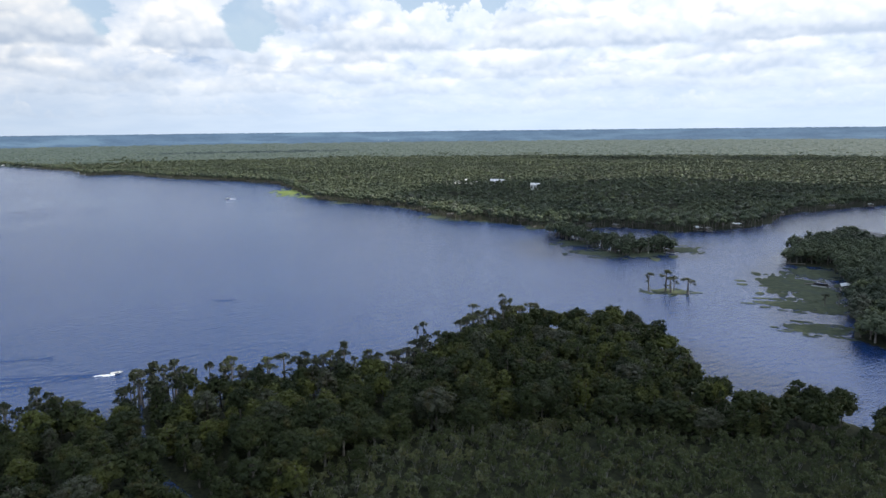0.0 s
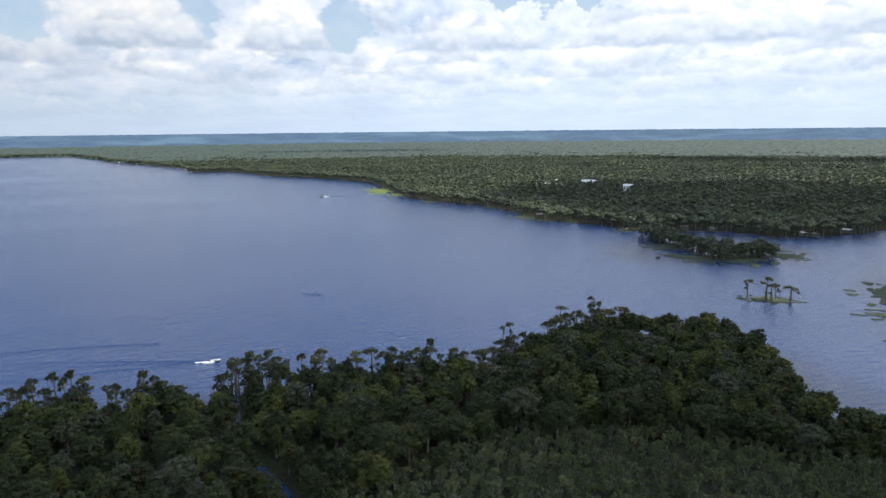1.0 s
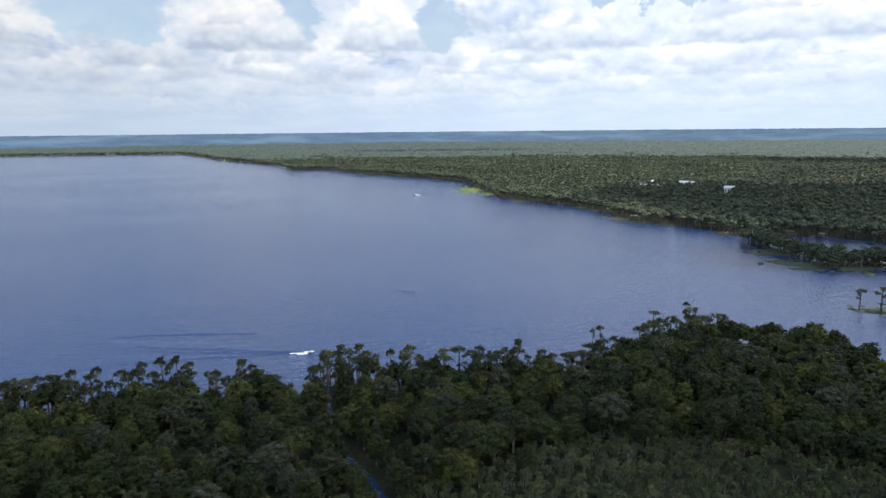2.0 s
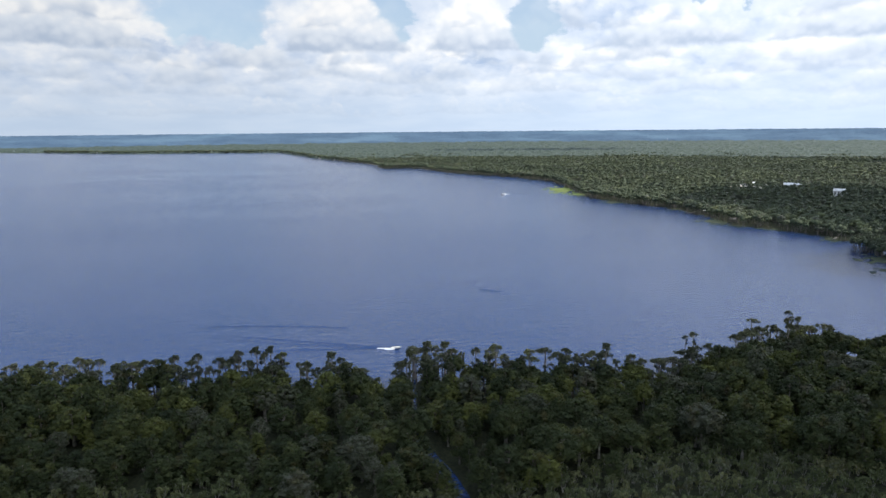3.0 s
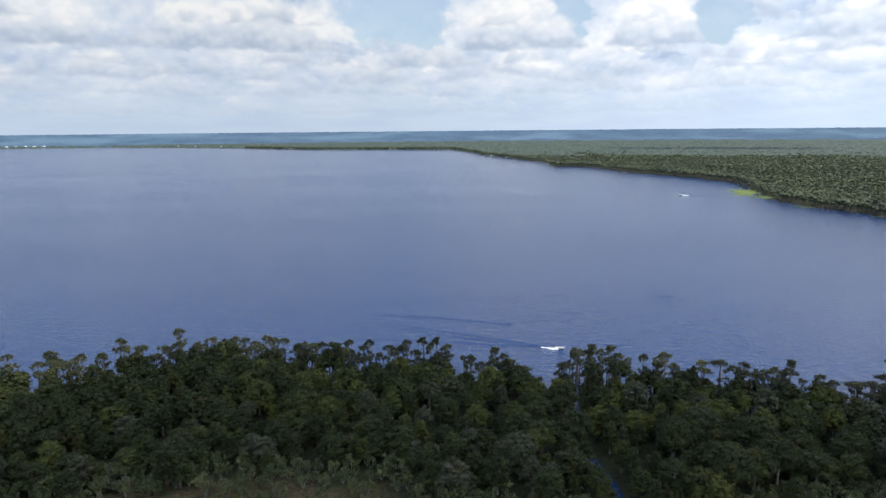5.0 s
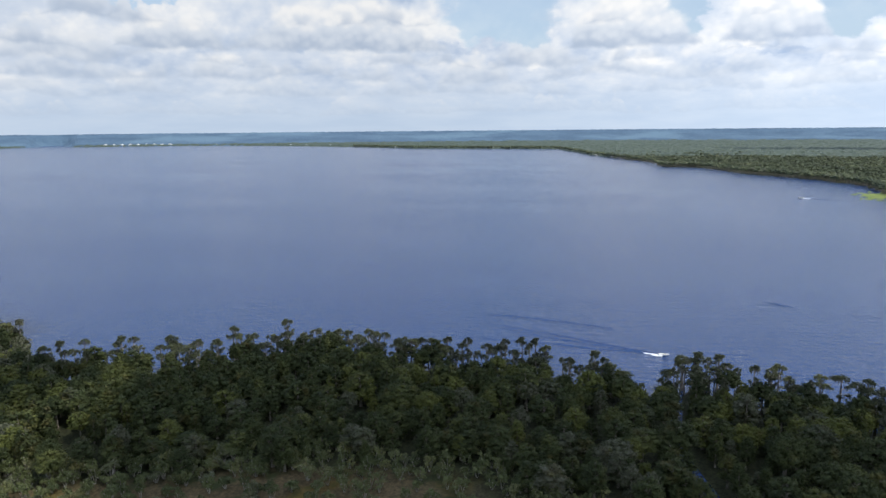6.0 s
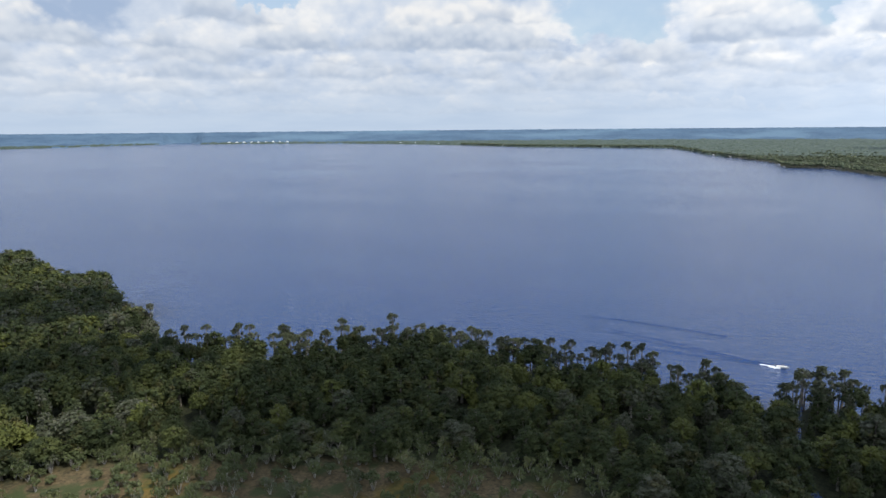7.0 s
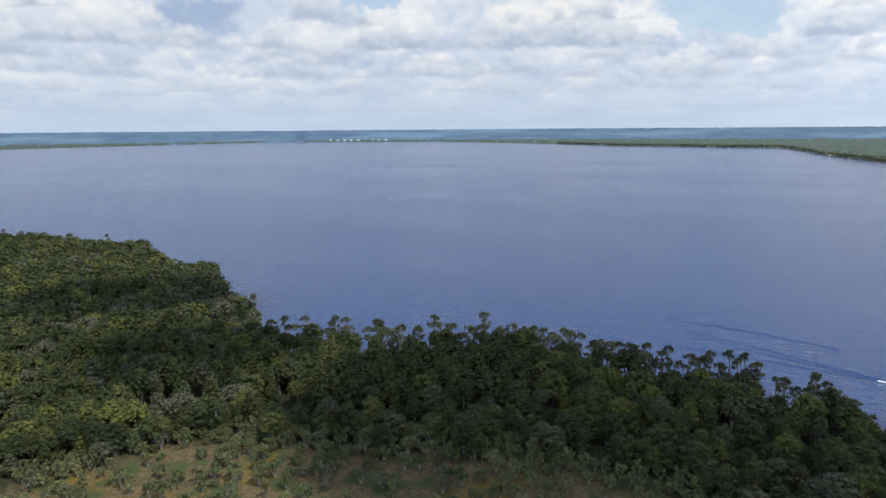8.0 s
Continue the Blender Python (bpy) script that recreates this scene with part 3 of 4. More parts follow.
def shore_trees():
    rng = np.random.default_rng(9)
    place = []
    for az in np.arange(-9, 78, 0.5):
        lo, hi = float(woods_line(az)), float(near_line(az))
        crowd = 0.9 + 0.6 * math.sin(az * 0.9) + 0.4 * math.sin(az * 2.3 + 1)
        for _ in range(int(rng.uniform(0.4, 1.6) + max(0, crowd))):
            v = at(az + rng.uniform(-0.5, 0.5), rng.uniform(lo - 4, hi + 2))
            place.append((v.x, v.y, -0.5, rng.uniform(0, 6.28), rng.uniform(0.75, 1.25), rng.uniform(0.82, 1.16), rng.integers(0, 4)))
    for az in np.arange(78, 95, 0.5):
        v = at(az, near_line(az) + rng.uniform(-5, 2))
        place.append((v.x, v.y, -0.5, rng.uniform(0, 6.28), rng.uniform(0.75, 1.25), rng.uniform(0.72, 1.0), rng.integers(0, 4)))
    rng.shuffle(place)
    place = place[:330]
    for i, h in enumerate((11.5, 10.5, 12.0, 9.5)):
        ob = make_tree("bald_cypress", 40 + i, "tall", h, SHORE_LEAF, BARK)
        SHORE_MODELS.append(tagged(ob, "slender bald cypress hung with grey moss standing in shallow water", "tree", "bald cypresses along the shore"))
    set_trees(SHORE_MODELS, place, "")


shore_trees()


def shrubs():
    rng = np.random.default_rng(14)
    P = scatter(rng, -40, 100, 128, 215, 3.0)
    m = line(MARSH, P[:, 0]) + 6 + 6 * wobble(P[:, 0] * 2.7)
    P = P[(P[:, 1] < m) & (dry(P[:, 0], P[:, 1]) > 0.5)]
    place = []
    for az, r in P:
        open_ground = az > 38
        if rng.uniform() > (0.42 if open_ground and r < line(MARSH, az) - 6 else 0.9):
            continue
        v = at(az, r)
        place.append((v.x, v.y, 0.2, rng.uniform(0, 6.28), rng.uniform(0.7, 1.25), rng.uniform(0.7, 1.4), rng.integers(0, 4)))
    order = sorted(range(len(place)), key=lambda i: abs(math.degrees(math.atan2(-place[i][0], place[i][1])) - 70) )
    place = [place[i] for i in order]
    models = []
    for i, h in enumerate((3.0, 2.6, 3.4, 2.8)):
        ob = make_tree("willow_shrub", 80 + i, "shrub", h, SHRUB_LEAF, PALE_BARK)
        models.append(tagged(ob, "grey-green marsh shrub with bare pale stems in brown grass", "shrub", "shrubs of the marsh clearing"))
    set_trees(models, place[:260], "")
    templates = []
    for i, h in enumerate((3.0, 2.6, 3.4, 2.8)):
        trunk, crown, _ = tree_arrays(90 + i, "shrub", h, False)
        templates.append([trunk.arrays(), crown.arrays()])
    ob = joined("marsh_thicket", templates, place[260:], [PALE_BARK, SHRUB_LEAF])
    tagged(ob, "thick grey-green shrubs over wet marsh ground", "thicket", kind="stuff")


shrubs()


def far_templates(seed, tall):
    out = []
    for i in range(4):
        rng = np.random.default_rng(seed + i)
        crown, trunk = Build(), Build()
        if tall:
            trunk.tube([(0, 0, -1), (0, 0, 7)], [0.30, 0.15], 3)
            for j in range(2):
                a = j * 3.0 + i
                w = rng.uniform(1.5, 2.0)
                crown.mass(rng, np.array((math.cos(a) * 1.2, math.sin(a) * 1.2, rng.uniform(6.2, 8.4))), np.array((w, w, w * 0.8)), 0, 0.25)
            crown.sprays(rng, np.array((0, 0, 7.2)), np.array((2.7, 2.7, 2.6)), 34, 0.62)
            crown.sprays(rng, np.array((0, 0, 4.6)), np.array((1.9, 1.9, 1.6)), 10, 0.6)
        else:
            a = np.arange(6) * math.pi / 3
            v = [(0, 0, 9.6)]
            for rr, z in ((1.9, 8.7), (3.6, 5.6)):
                for q in a:
                    k = rng.uniform(0.75, 1.25)
                    v.append((math.cos(q + z) * rr * k, math.sin(q + z) * rr * k, z + rng.normal(0, 0.5)))
            f = [[0, 1 + j, 1 + (j + 1) % 6] for j in range(6)]
            f += [[1 + j, 7 + j, 7 + (j + 1) % 6, 1 + (j + 1) % 6] for j in range(6)]
            crown.add(v, f)
            crown.sprays(rng, np.array((0, 0, 6.6)), np.array((3.2, 3.2, 2.9)), 9, 0.85, 0.0)
        out.append([trunk.arrays(), crown.arrays()] if tall else [crown.arrays()])
    return out


def far_woods():
    rng = np.random.default_rng(31)
    place = []
    # tall trees along the far shore
    for az in np.arange(-40, 97, 0.10):
        f = far_line(az)
        if f > 3300:
            continue
        depth = 90 if f < 1200 else 60
        n = f * radians(0.10) * depth / 42
        for _ in range(int(n + rng.uniform())):
            r = f + depth * rng.uniform(0, 1) ** 1.2
            v = at(az + rng.uniform(-0.05, 0.05), r)
            place.append((v.x, v.y, 0.1, rng.uniform(0, 6.28), rng.uniform(0.8, 1.25), rng.uniform(0.8, 1.25), rng.integers(0, 4)))
    print("far shore trees", len(place))
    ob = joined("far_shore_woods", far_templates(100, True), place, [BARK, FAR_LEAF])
    tagged(ob, "grey-green woods along the far lake shore", "woods", kind="stuff")
    # crowns behind them
    place = []
    for az0 in np.arange(-40, 40, 2.0):
        f = float(np.max(far_line(np.array((az0, az0 + 1, az0 + 2))))) + 60
        r = f
        while r < 2300:
            step = 7.2 * (1 + max(0, r - 900) / 1500)
            n = int(radians(2.0) * r / step)
            for k in range(n):
                az = az0 + 2.0 * (k + rng.uniform(0, 1)) / n
                rr = r + rng.uniform(-0.5, 0.5) * step
                v = at(az, rr)
                s = rng.uniform(0.62, 1.08) * (1.5 if rng.uniform() < 0.15 else 1.0) * step / 7.2
                lift = (0.95 - 0.35 * max(0.0, rr - 1300) / 1000) + 0.40 * noise.noise((v.x * 0.012, v.y * 0.012, 0.5))
                if noise.noise((v.x * 0.02, v.y * 0.02, 9.0)) > 0.42:
                    continue
                place.append((v.x, v.y, 0.0, rng.uniform(0, 6.28), s, lift * rng.uniform(0.60, 1.22), rng.integers(0, 4)))
            r += step
    print("inland crowns", len(place))
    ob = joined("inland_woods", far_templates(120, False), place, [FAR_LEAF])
    tagged(ob, "flat mixed green woods stretching inland", "woods", kind="stuff")


far_woods()


def isle_woods():
    rng = np.random.default_rng(77)
    P = scatter(rng, -40, -27.3, 285, 600, 5.6)
    place = []
    for az, r in P[dry(P[:, 0], P[:, 1]) > 2]:
        if (r > 535 and az < -32) or rng.uniform() < 0.2:
            continue
        v = at(az, r)
        place.append((v.x, v.y, 0.1, rng.uniform(0, 6.28), rng.uniform(0.9, 1.25), rng.uniform(0.7, 1.1), rng.integers(0, 4)))
    # grove standing in the shallows off the point
    for _ in range(150):
        k = rng.uniform(0, 1)
        az = -9.6 - 9.8 * k
        r = np.interp(k, (0, 0.6, 1), (522, 441, 462)) + abs(rng.normal(0, 14)) + 4
        v = at(az + rng.uniform(-0.3, 0.3), r)
        place.append((v.x, v.y, -0.3, rng.uniform(0, 6.28), rng.uniform(0.8, 1.1), rng.uniform(0.75, 1.1), rng.integers(2, 6)))
    templates = []
    for i, (form, h) in enumerate((("dome", 11), ("dome", 10), ("dome", 10.5), ("column", 11), ("tall", 10), ("tall", 11))):
        trunk, crown, moss = tree_arrays(160 + i, form, h, False, 0.45)
        templates.append([trunk.arrays(), crown.arrays()])
    ob = joined("isle_woods", templates, place, [BARK, FAR_LEAF])
    tagged(ob, "dark grey-green trees on the isle and in the shallows", "woods", kind="stuff")


isle_woods()


def distant_canopy():
    """Woods from the middle distance to the foot of the last rise."""
    rng = np.random.default_rng(5)

    def height(A, R):
        start = np.maximum(far_line(A) + 2, np.where(A < 40, 1950, 0))
        d = R - start
        bumpy = rng.normal(0, 1.7, A.shape) + 1.2 * np.sin(A * 3 + R * 0.01) * np.sin(R * 0.013 + A)
        return np.where(d > 0, 6.5 + bumpy, -3.0)

    azs = np.arange(-42, 104, 0.2)
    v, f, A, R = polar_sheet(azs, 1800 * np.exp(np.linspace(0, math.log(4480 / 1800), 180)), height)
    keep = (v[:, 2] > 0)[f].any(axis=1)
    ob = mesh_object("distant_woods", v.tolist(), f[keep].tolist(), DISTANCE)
    tagged(ob, "woods beyond the lake, tinted blue-green for haze", "woods", kind="stuff")

    # the skyline behind everything
    def skyline(A, R):
        low = np.clip((far_line(A) - 4100) / 100, 0, 1)
        bumpy = rng.normal(0, 0.8, A.shape)
        inlet = np.clip((1.5 - np.abs(A - 72.4)) / 0.9, 0, 1)
        start = np.maximum(far_line(A) + 10, 3880)
        lift = np.minimum(np.maximum(4150, far_line(A) + 150), 4330)
        z = np.where(R > start, 5.0, -3.0) + 61.0 * np.clip((R - lift) / (4870 - lift), 0, 1) ** 1.1
        low_shore = np.where(R < 4740, -3.0, 1 + (R - 4755) * 0.52)
        return (z + bumpy) * (1 - inlet) + low_shore * inlet

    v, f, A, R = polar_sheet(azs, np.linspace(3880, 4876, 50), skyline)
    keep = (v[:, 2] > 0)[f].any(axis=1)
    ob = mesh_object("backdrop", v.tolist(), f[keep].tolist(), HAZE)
    tagged(ob, "woodland on the horizon, coloured blue for haze", "horizon", kind="structure")


# leaf colours shifted towards blue-grey, painting in the haze over distance
DISTANCE = foliage("haze_tinted_leaves", (0.030, 0.046, 0.038), (0.054, 0.073, 0.055), (0.090, 0.108, 0.074), 0.0, 0.0)
# skyline woods: the blue of aerial haze is put into the base colour
HAZE = mottled("haze_tinted_horizon", (0.050, 0.088, 0.140), (0.075, 0.125, 0.185), 0.006, 1.0, 0.0, (0.095, 0.155, 0.215))
distant_canopy()


# ---- floating plants, lone trees ----
def mat_patch(az, r, wide, deep, seed, mat, label, name="lily_patch"):
    """An uneven floating patch of leaves with ragged edges and small rafts round it."""
    rng = np.random.default_rng(seed)
    bm = bmesh.new()

    def raft(cx, cy, a, b, n):
        rim = []
        for i in range(n):
            q = i * 2 * math.pi / n
            k = 1 + 0.22 * noise.noise((math.cos(q) * 1.6 + seed, math.sin(q) * 1.6, cx)) + 0.10 * rng.normal()
            rim.append(bm.verts.new((cx + math.cos(q) * a * k, cy + math.sin(q) * b * k, rng.uniform(0.05, 0.16))))
        top = bm.verts.new((cx, cy, 0.3))
        for i in range(n):
            bm.faces.new((rim[i], rim[(i + 1) % n], top))
            low = [bm.verts.new((v.co.x, v.co.y, -0.15)) for v in (rim[i], rim[(i + 1) % n])]
            bm.faces.new((low[0], low[1], rim[(i + 1) % n], rim[i]))

    raft(0, 0, wide * 0.8, deep * 0.8, 64)
    for _ in range(26):
        q, o = rng.uniform(0, 6.28), rng.uniform(0.85, 1.35)
        raft(math.cos(q) * wide * o, math.sin(q) * deep * o, wide * rng.uniform(0.06, 0.2), deep * rng.uniform(0.06, 0.16), 14)
    me = bpy.data.meshes.new(name)
    bm.to_mesh(me)
    bm.free()
    me.materials.append(mat)
    ob = new(name, me)
    ob.matrix_world = Matrix.Translation(at(az, r, 0.0)) @ Matrix.Rotation(radians(az), 4, "Z")
    return tagged(ob, label, "water plants", kind="stuff")


for i, (a, r, w, d) in enumerate([(-27.6, 388, 16, 26), (-29.8, 372, 13, 24), (-28.6, 343, 17, 10), (-30.6, 345, 9, 12), (-29.6, 425, 16, 14), (-30.0, 305, 14, 9), (-28.2, 306, 3, 3)]):
    mat_patch(a, r, w, d, 200 + i, LILY, "floating mat of green lily leaves in the shallows")
for i, (a, r, w, d) in enumerate([(-17.2, 466, 16, 26), (-20.2, 478, 11, 13), (-14.2, 452, 22, 12), (-12.0, 492, 14, 16), (-19.3, 351, 11, 7), (-8.3, 566, 6, 12)]):
    mat_patch(a, r, w, d, 220 + i, LILY, "floating mat of green leaves round trees in the water")
for i, (a, r, w, d) in enumerate([(11.5, 935, 18, 45), (10.1, 874, 12, 20), (-0.6, 640, 14, 18), (-2.6, 618, 16, 9), (6.9, 783, 16, 14), (-5.4, 604, 18, 7), (2.2, 726, 12, 10)]):
    mat_patch(a, r, w, d, 240 + i, SEDGE if i < 2 else LILY, "bright green reeds on a low spit" if i < 2 else "green water plants along the far shore", "reed_bed")


def lone_trees():
    rng = np.random.default_rng(55)
    spots = [(-17.7, 351, 1.2, 0.95, 1), (-19.0, 351, 1.5, 0.86, 0), (-19.4, 349, 1.4, 0.78, 2), (-19.65, 352, 1.2, 0.9, 3), (-20.7, 348, 1.8, 0.64, 0),
             (-30.3, 347, 0.8, 0.6, 1), (-31.2, 350, 1.0, 0.72, 3), (6.35, 752, 1.0, 0.7, 2), (6.0, 750, 1.0, 0.75, 1),
             (-5.9, 292, 0.9, 0.8, 0), (0.8, 252, 0.8, 0.92, 1), (1.4, 250, 0.7, 0.95, 3), (-3.4, 276, 1.0, 0.95, 2)]
    for az, r, sw, sh, k in spots:
        v = at(az, r, -0.4)
        copy_thing(SHORE_MODELS[k], Matrix.LocRotScale(v, Euler((0, 0, rng.uniform(0, 6))), (sw, sw, sh)))


lone_trees()


# ---- houses, boathouses, docks, boats ----
def box(bm, x0, x1, y0, y1, z0, z1):
    m = Matrix.Translation(((x0 + x1) / 2, (y0 + y1) / 2, (z0 + z1) / 2)) @ Matrix.Diagonal((x1 - x0, y1 - y0, z1 - z0, 1))
    bmesh.ops.create_cube(bm, size=1, matrix=m)
    return bm


def box_part(name, parent, mat, x0, x1, y0, y1, z0, z1, label=""):
    return part(name, box(bmesh.new(), x0, x1, y0, y1, z0, z1), mat, parent, label)


def gable(bm, w, d, z, h, over=0.5, thick=0.2):
    """A pitched roof with eaves and thickness."""
    for s in (-1, 1):
        top = [(0, -d / 2 - over, z + h), (0, d / 2 + over, z + h), (s * (w / 2 + over), d / 2 + over, z - 0.2), (s * (w / 2 + over), -d / 2 - over, z - 0.2)]
        hi = [bm.verts.new(p) for p in top]
        lo = [bm.verts.new((p[0], p[1], p[2] - thick)) for p in top]
        bm.faces.new(hi if s > 0 else hi[::-1])
        bm.faces.new(lo[::-1] if s > 0 else lo)
        for i in range(4):
            bm.faces.new((hi[i], lo[i], lo[(i + 1) % 4], hi[(i + 1) % 4]))
    return bm


def house(az, r, w, d, h, turn, roof, wall, label, base=0.3, name="house"):
    ob = new(name)
    ob.matrix_world = Matrix.Translation(at(az, r, base)) @ Matrix.Rotation(radians(az + turn), 4, "Z")
    walls = box(bmesh.new(), -w / 2, w / 2, -d / 2, d / 2, -0.6, h)
    for y in (-d / 2, d / 2):
        tri = [walls.verts.new(p) for p in ((-w / 2, y, h), (w / 2, y, h), (0, y, h + w * 0.24))]
        walls.faces.new(tri)
    part("wall", walls, wall, ob)
    part("roof", gable(bmesh.new(), w, d, h, w * 0.25), roof, ob)
    for side in (-1, 1):
        for k in range(max(2, int(d / 3.5))):
            y = -d / 2 + (k + 0.5) * d / max(2, int(d / 3.5))
            x = side * (w / 2 + 0.03)
            pane = box_part("window", ob, DARK, x - 0.04, x + 0.04, y - 0.55, y + 0.55, h * 0.35, h * 0.8)
            box_part("frame", pane, WHITE, x - 0.06, x + 0.06, y - 0.68, y + 0.68, h * 0.8, h * 0.8 + 0.12)
        y = side * (d / 2 + 0.03)
        box_part("window", ob, DARK, -w * 0.3, -w * 0.12, y - 0.04, y + 0.04, h * 0.35, h * 0.8)
        box_part("door", ob, TIMBER, w * 0.08, w * 0.08 + 0.95, y - 0.04, y + 0.04, -0.5, 2.05)
    return tagged(ob, label, "house")


house(-33.1, 556, 9, 14, 4.2, 55, ROOF, STUCCO, "cream house with a grey shingle roof among dark trees")
house(-34.2, 540, 8, 11, 3.4, 10, ROOF, STUCCO, "low cream house with a grey shingle roof by the water")
house(-2.8, 1034, 9, 13, 4.0, 80, PALE_ROOF, STUCCO, "pale house in a sandy clearing in the woods")
house(-2.2, 1046, 8, 11, 3.6, 20, PALE_ROOF, WHITE, "small white house in a sandy clearing")
house(-5.3, 985, 10, 14, 7.0, 75, PALE_ROOF, WHITE, "white house with a pale roof among the trees")
house(-5.9, 979, 8, 12, 7.4, 15, PALE_ROOF, WHITE, "white two-storey house among the trees")
house(-8.5, 915, 8, 11, 7.2, 80, PALE_ROOF, WHITE, "white house half hidden in the woods")
house(-4.3, 676, 5, 7, 4.4, 40, PALE_ROOF, WHITE, "white lakeside cabin under dark trees")
clearing = mat_patch(-2.6, 1040, 26, 30, 300, STUCCO, "bare sandy clearing among the houses", "sand_patch")
clearing.location.z = 0.5


def boathouse(az, r, w, d, turn, label, roof=PALE_ROOF, posts=True):
    ob = new("boathouse")
    ob.matrix_world = Matrix.Translation(at(az, r, 0.0)) @ Matrix.Rotation(radians(az + turn), 4, "Z")
    part("roof", gable(bmesh.new(), w, d, 3.0, 0.55, 0.4, 0.15), roof, ob)
    box_part("deck", ob, TIMBER, -w / 2 - 0.6, w / 2 + 0.6, -d / 2 - 0.8, d / 2 + 0.8, 0.55, 0.75)
    for x in (-w / 2, w / 2):
        for y in (-d / 2, 0, d / 2):
            box_part("post", ob, TIMBER, x - 0.1, x + 0.1, y - 0.1, y + 0.1, -1.6, 2.9)
    box_part("side_wall", ob, TIMBER, -w / 2 + 0.12, -w / 2 + 0.2, -d / 2, d / 2, 0.75, 1.9)
    box_part("moored_hull", ob, DARK, -w * 0.2, w * 0.2, -d * 0.35, d * 0.35, 0.78, 1.5)
    return tagged(ob, label, "boathouse", "boathouses along the shore")


boathouse(-31.6, 385, 4.6, 6.0, 8, "boathouse with a flat white roof on dark posts")
for a, r in ((-26.5, 686), (-26.9, 694), (-28.0, 734), (-30.2, 770), (-32.6, 798), (-24.0, 600), (-21.2, 570), (-22.0, 568), (8.8, 854), (9.3, 884), (2.7, 752), (0.4, 696), (-4.0, 655), (-7.4, 604),
             (12.7, 1112), (5.0, 772), (-1.6, 640), (29.2, 1850), (29.9, 1920), (31.1, 2040), (-15.0, 571), (-12.9, 575)):
    boathouse(a, r, 3.6, 5.6, (r * 7) % 90, "small lakeside boathouse with a %s roof" % ("grey" if r % 3 else "pale"), ROOF if r % 3 else PALE_ROOF)


def dock(az, r, length, turn, label):
    ob = new("dock")
    ob.matrix_world = Matrix.Translation(at(az, r, 0.0)) @ Matrix.Rotation(radians(az + turn), 4, "Z")
    n = int(length / 0.6)
    for i in range(n):
        y = i * 0.6
        box_part("plank", ob, TIMBER, -0.75, 0.75, y, y + 0.56, 0.6, 0.68)
    for i in range(int(length / 4) + 1):
        for x in (-0.7, 0.7):
            box_part("post", ob, TIMBER, x - 0.09, x + 0.09, i * 4 - 0.09, i * 4 + 0.09, -1.6, 1.1)
    for x in (-0.6, 0.6):
        box_part("beam", ob, TIMBER, x - 0.06, x + 0.06, 0, length, 0.42, 0.598)
    return tagged(ob, label, "dock", "docks along the shore")


dock(-31.9, 389, 14, -80, "weathered timber dock leading to the shore")
dock(-28.9, 392, 9, -85, "weathered timber dock between floating leaves")
dock(-27.6, 447, 10, -80, "weathered timber dock below the trees")
dock(1.2, 700, 12, 150, "grey timber dock on the far shore")
dock(-8.6, 575, 12, 170, "grey timber dock on the far shore")


def pontoon_boat(az, r, turn):
    ob = new("pontoon_boat")
    ob.matrix_world = Matrix.Translation(at(az, r, 0.0)) @ Matrix.Rotation(radians(az + turn), 4, "Z")
    for x in (-1.0, 1.0):
        bm = bmesh.new()
        bmesh.ops.create_cone(bm, cap_ends=True, segments=12, radius1=0.33, radius2=0.33, depth=6.4, matrix=Matrix.Translation((x, 0, 0.2)) @ Matrix.Rotation(radians(90), 4, "X"))
        bmesh.ops.create_cone(bm, cap_ends=True, segments=12, radius1=0.33, radius2=0.05, depth=0.8, matrix=Matrix.Translation((x, 3.6, 0.2)) @ Matrix.Rotation(radians(-90), 4, "X"))
        part("pontoon", bm, PALE_ROOF, ob)
    box_part("deck", ob, TIMBER, -1.3, 1.3, -3.3, 3.3, 0.55, 0.65)
    for x in (-1.27, 1.27):
        box_part("railing", ob, DARK, x - 0.03, x + 0.03, -3.2, 3.2, 0.66, 1.3)
        for y in (-2.4, 1.2):
            box_part("canopy_post", ob, PALE_ROOF, x - 0.03, x + 0.03, y - 0.03, y + 0.03, 1.3, 2.5)
    part("canopy", gable(bmesh.new(), 2.4, 3.8, 2.55, 0.18, 0.15, 0.06), DARK, ob, "dark canvas canopy")
    box_part("bench", ob, STUCCO, -1.2, -0.6, -2.8, 2.6, 0.66, 1.1)
    box_part("motor", ob, DARK, -0.25, 0.25, -3.8, -3.32, 0.1, 1.2)
    return tagged(ob, "moored pontoon boat with a dark canopy beside the lilies", "boat")


pontoon_boat(-29.9, 390, 78)


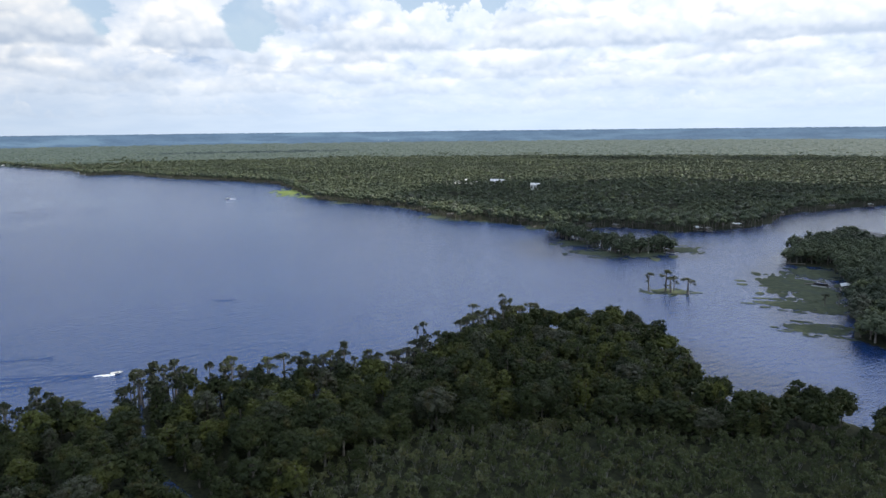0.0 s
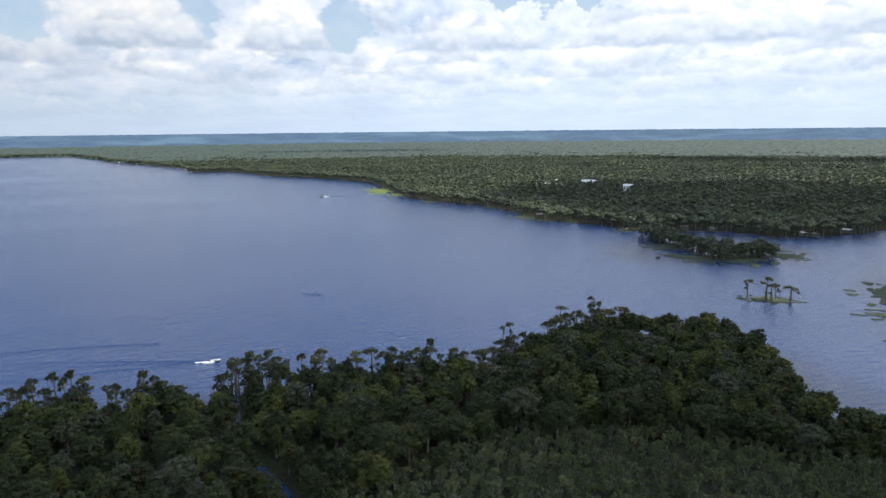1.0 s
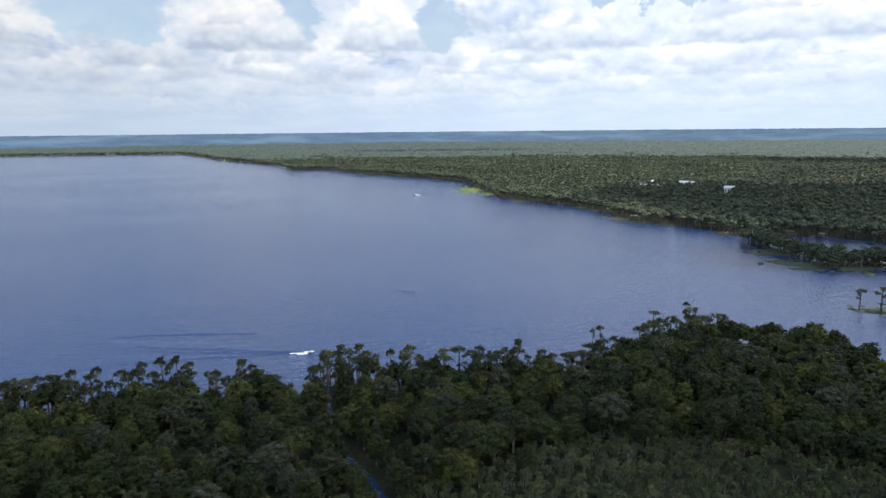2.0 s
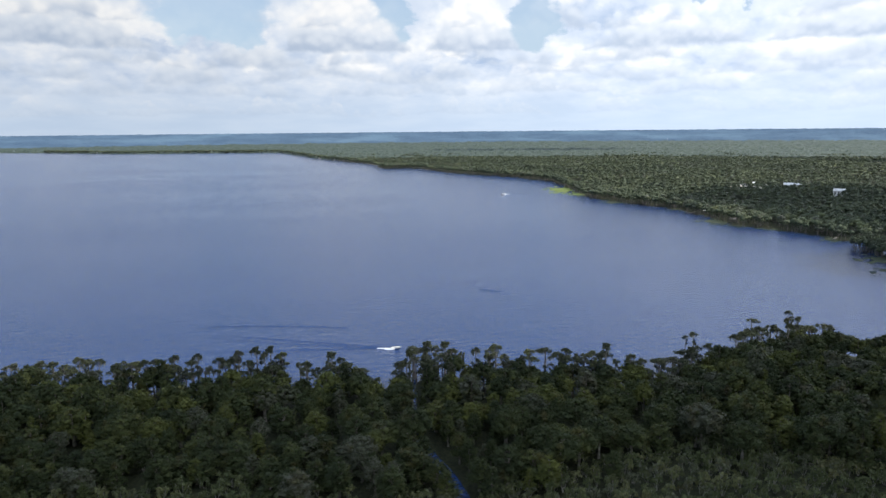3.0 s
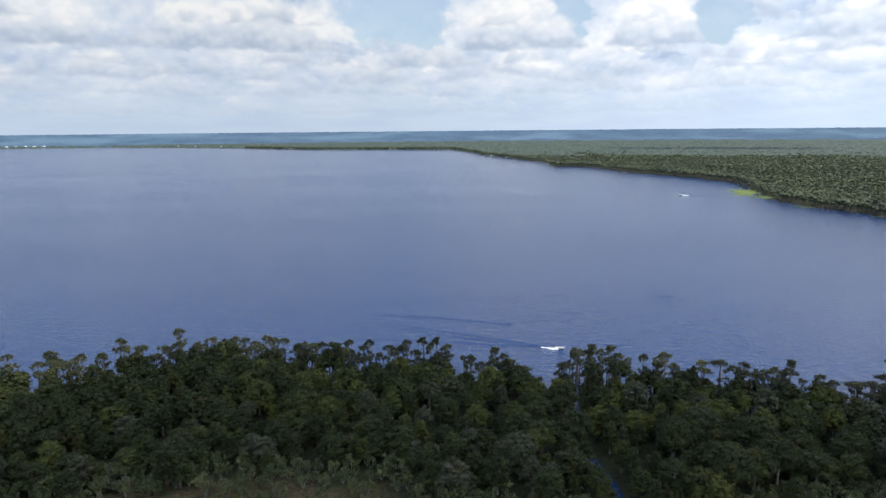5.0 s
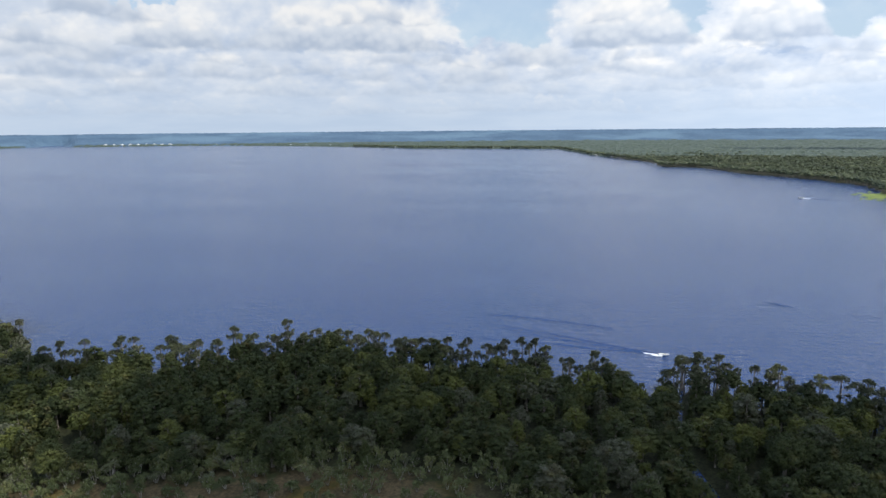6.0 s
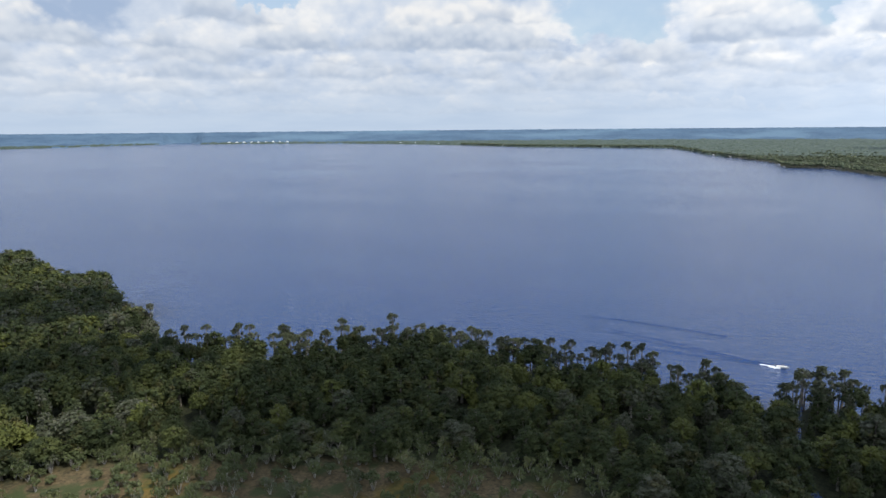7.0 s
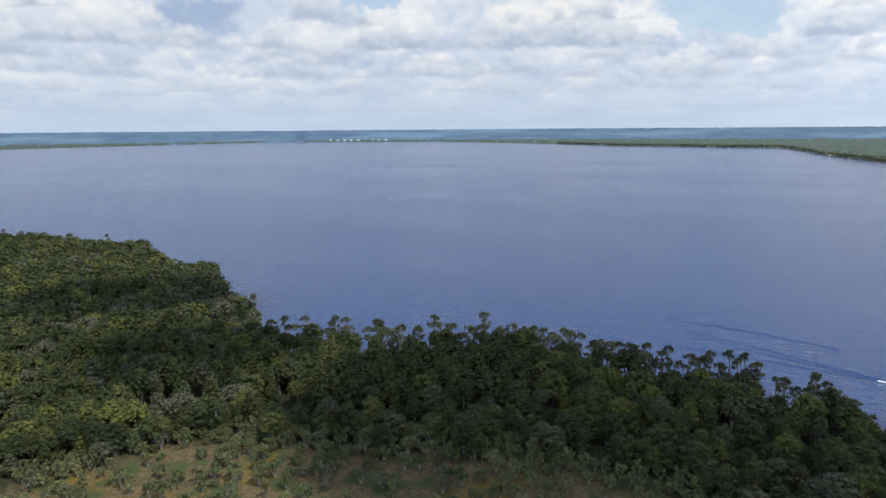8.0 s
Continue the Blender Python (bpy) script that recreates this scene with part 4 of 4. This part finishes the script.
def speedboat(az, r, turn, size, label):
    """An open motorboat: a lofted hull, deck, windscreen, seats, engine."""
    ob = new("motorboat")
    ob.matrix_world = Matrix.Translation(at(az, r, 0.1)) @ Matrix.Rotation(radians(az + turn), 4, "Z") @ Matrix.Scale(size, 4)
    bm = bmesh.new()
    rings = []
    for y, w, k in ((-2.6, 1.0, 0.0), (-1.0, 1.08, 0.0), (0.8, 1.0, 0.05), (2.0, 0.66, 0.2), (2.9, 0.06, 0.42)):
        rings.append([bm.verts.new(p) for p in ((-w, y, 0.72 + k * 0.4), (-w * 0.82, y, 0.05 + k), (0, y, -0.28 + k * 1.6), (w * 0.82, y, 0.05 + k), (w, y, 0.72 + k * 0.4))])
    for a, b in zip(rings, rings[1:]):
        for i in range(4):
            bm.faces.new((a[i], b[i], b[i + 1], a[i + 1]))
    bm.faces.new(rings[0])
    bmesh.ops.recalc_face_normals(bm, faces=bm.faces)
    part("hull", bm, WHITE, ob)
    box_part("deck", ob, WHITE, -0.78, 0.78, 0.9, 1.95, 0.62, 0.74)
    box_part("floor", ob, STUCCO, -0.85, 0.85, -2.5, 0.9, 0.2, 0.26)
    box_part("windscreen", ob, DARK, -0.8, 0.8, 0.82, 0.88, 0.72, 1.15)
    for x in (-0.4, 0.4):
        box_part("seat", ob, STUCCO, x - 0.25, x + 0.25, -0.5, 0.1, 0.26, 0.75)
    box_part("engine", ob, DARK, -0.25, 0.25, -3.1, -2.62, -0.1, 1.1)
    return tagged(ob, label, "boat")


speedboat(25.3, 249.6, -84, 0.68, "small white motorboat speeding across the lake")
speedboat(16.2, 870, -60, 1.1, "small white motorboat far out on the lake")


def strip(points, widths, heights, name, mat, parent, rng, n=60):
    """A tapering low ridge along bearings and distances."""
    bm = bmesh.new()
    k = np.linspace(0, 1, n)
    tt = np.linspace(0, 1, len(points))
    az = np.interp(k, tt, [p[0] for p in points])
    r = np.interp(k, tt, [p[1] for p in points])
    w, h = np.interp(k, tt, widths), np.interp(k, tt, heights)
    rows = []
    for i in range(n):
        j = rng.uniform(0.7, 1.3)
        rows.append([bm.verts.new(at(az[i], r[i] + o * w[i] * j, z * h[i] * rng.uniform(0.7, 1.2) - (0.02 if z == 0 else 0))) for o, z in ((-1, 0), (-0.35, 0.8), (0.1, 1), (0.5, 0.5), (1, 0))])
    for a, b in zip(rows, rows[1:]):
        for i in range(4):
            bm.faces.new((a[i], a[i + 1], b[i + 1], b[i]))
    return part(name, bm, mat, parent)


def wake():
    rng = np.random.default_rng(8)
    ob = new("boat_wake")
    strip([(25.6, 249.7), (26.4, 250.4), (27.6, 251.2)], (0.7, 0.45, 0.04), (0.25, 0.15, 0.03), "foam_trail", FOAM, ob, rng, 40)
    strip([(25.4, 249.1), (25.8, 248.8), (26.3, 249.0)], (0.5, 0.6, 0.05), (0.5, 0.4, 0.05), "spray", FOAM, ob, rng, 20)
    for pts in ([(26.5, 250.6), (30.4, 252.2), (35.1, 255.8), (42.0, 262.5)], [(26.3, 251.2), (29.0, 254.0), (35.1, 264.4), (40.6, 281.0)],
                [(29.4, 280.5), (32.5, 285.5), (38.2, 294.5), (42.0, 298.0)], [(26.5, 252.0), (29.6, 257.5), (35.4, 270.5), (40.1, 283.5)]):
        strip(pts, (0.35, 0.6, 0.7, 0.3), (0.10, 0.13, 0.11, 0.02), "wave_ridge", WATER, ob, rng, 120)
    tagged(ob, "white foam and long low waves behind the motorboat", "wake")
    far = new("boat_wake")
    strip([(16.1, 870), (15.6, 869), (14.6, 868)], (0.9, 0.7, 0.2), (0.3, 0.2, 0.05), "foam_trail", FOAM, far, rng, 20)
    strip([(15.6, 869), (14.0, 862), (12.8, 858)], (1.2, 1.4, 0.5), (0.3, 0.3, 0.1), "wave_ridge", WATER, far, rng, 40)
    tagged(far, "faint foam trail behind a distant motorboat", "wake")
    third = new("boat_wake")
    strip([(16.3, 341), (17.2, 343), (18.2, 346.5)], (0.3, 1.0, 0.3), (0.08, 0.22, 0.05), "wave_ridge", WATER, third, rng, 40)
    tagged(third, "lone dark swell on the open lake", "wake")


wake()

# pale buildings strung along the distant shore
rng_far = np.random.default_rng(70)
for a, r in [(55.1, 3675), (54.4, 3640), (52.5, 3480), (91.1, 3640), (89.8, 3680), (87.6, 3760), (36.3, 2755), (55.6, 3720), (60, 3985), (61.2, 4040), (49.5, 3240), (47.2, 3060)]:
    house(a, r + 8, 13, 9, 5.0, rng_far.uniform(-20, 20), PALE_ROOF, WHITE, "pale lakeside building on the distant shore", 0.3, "lakeside_building")
for k in range(9):
    a = 64.6 + 4.4 * k / 8
    r = line(FAR, a) + rng_far.uniform(40, 140)
    house(a, r, 18, 12, 8, rng_far.uniform(-25, 25), PALE_ROOF, WHITE, "pale lakeside building on the distant shore", 0.3, "lakeside_building")
for a, w in ((4.0, 150), (2.3, 60)):
    house(a, 4300, 20, w * 0.8, 4, 90, PALE_ROOF, WHITE, "long pale industrial shed far inland", 6.0, "industrial_shed")
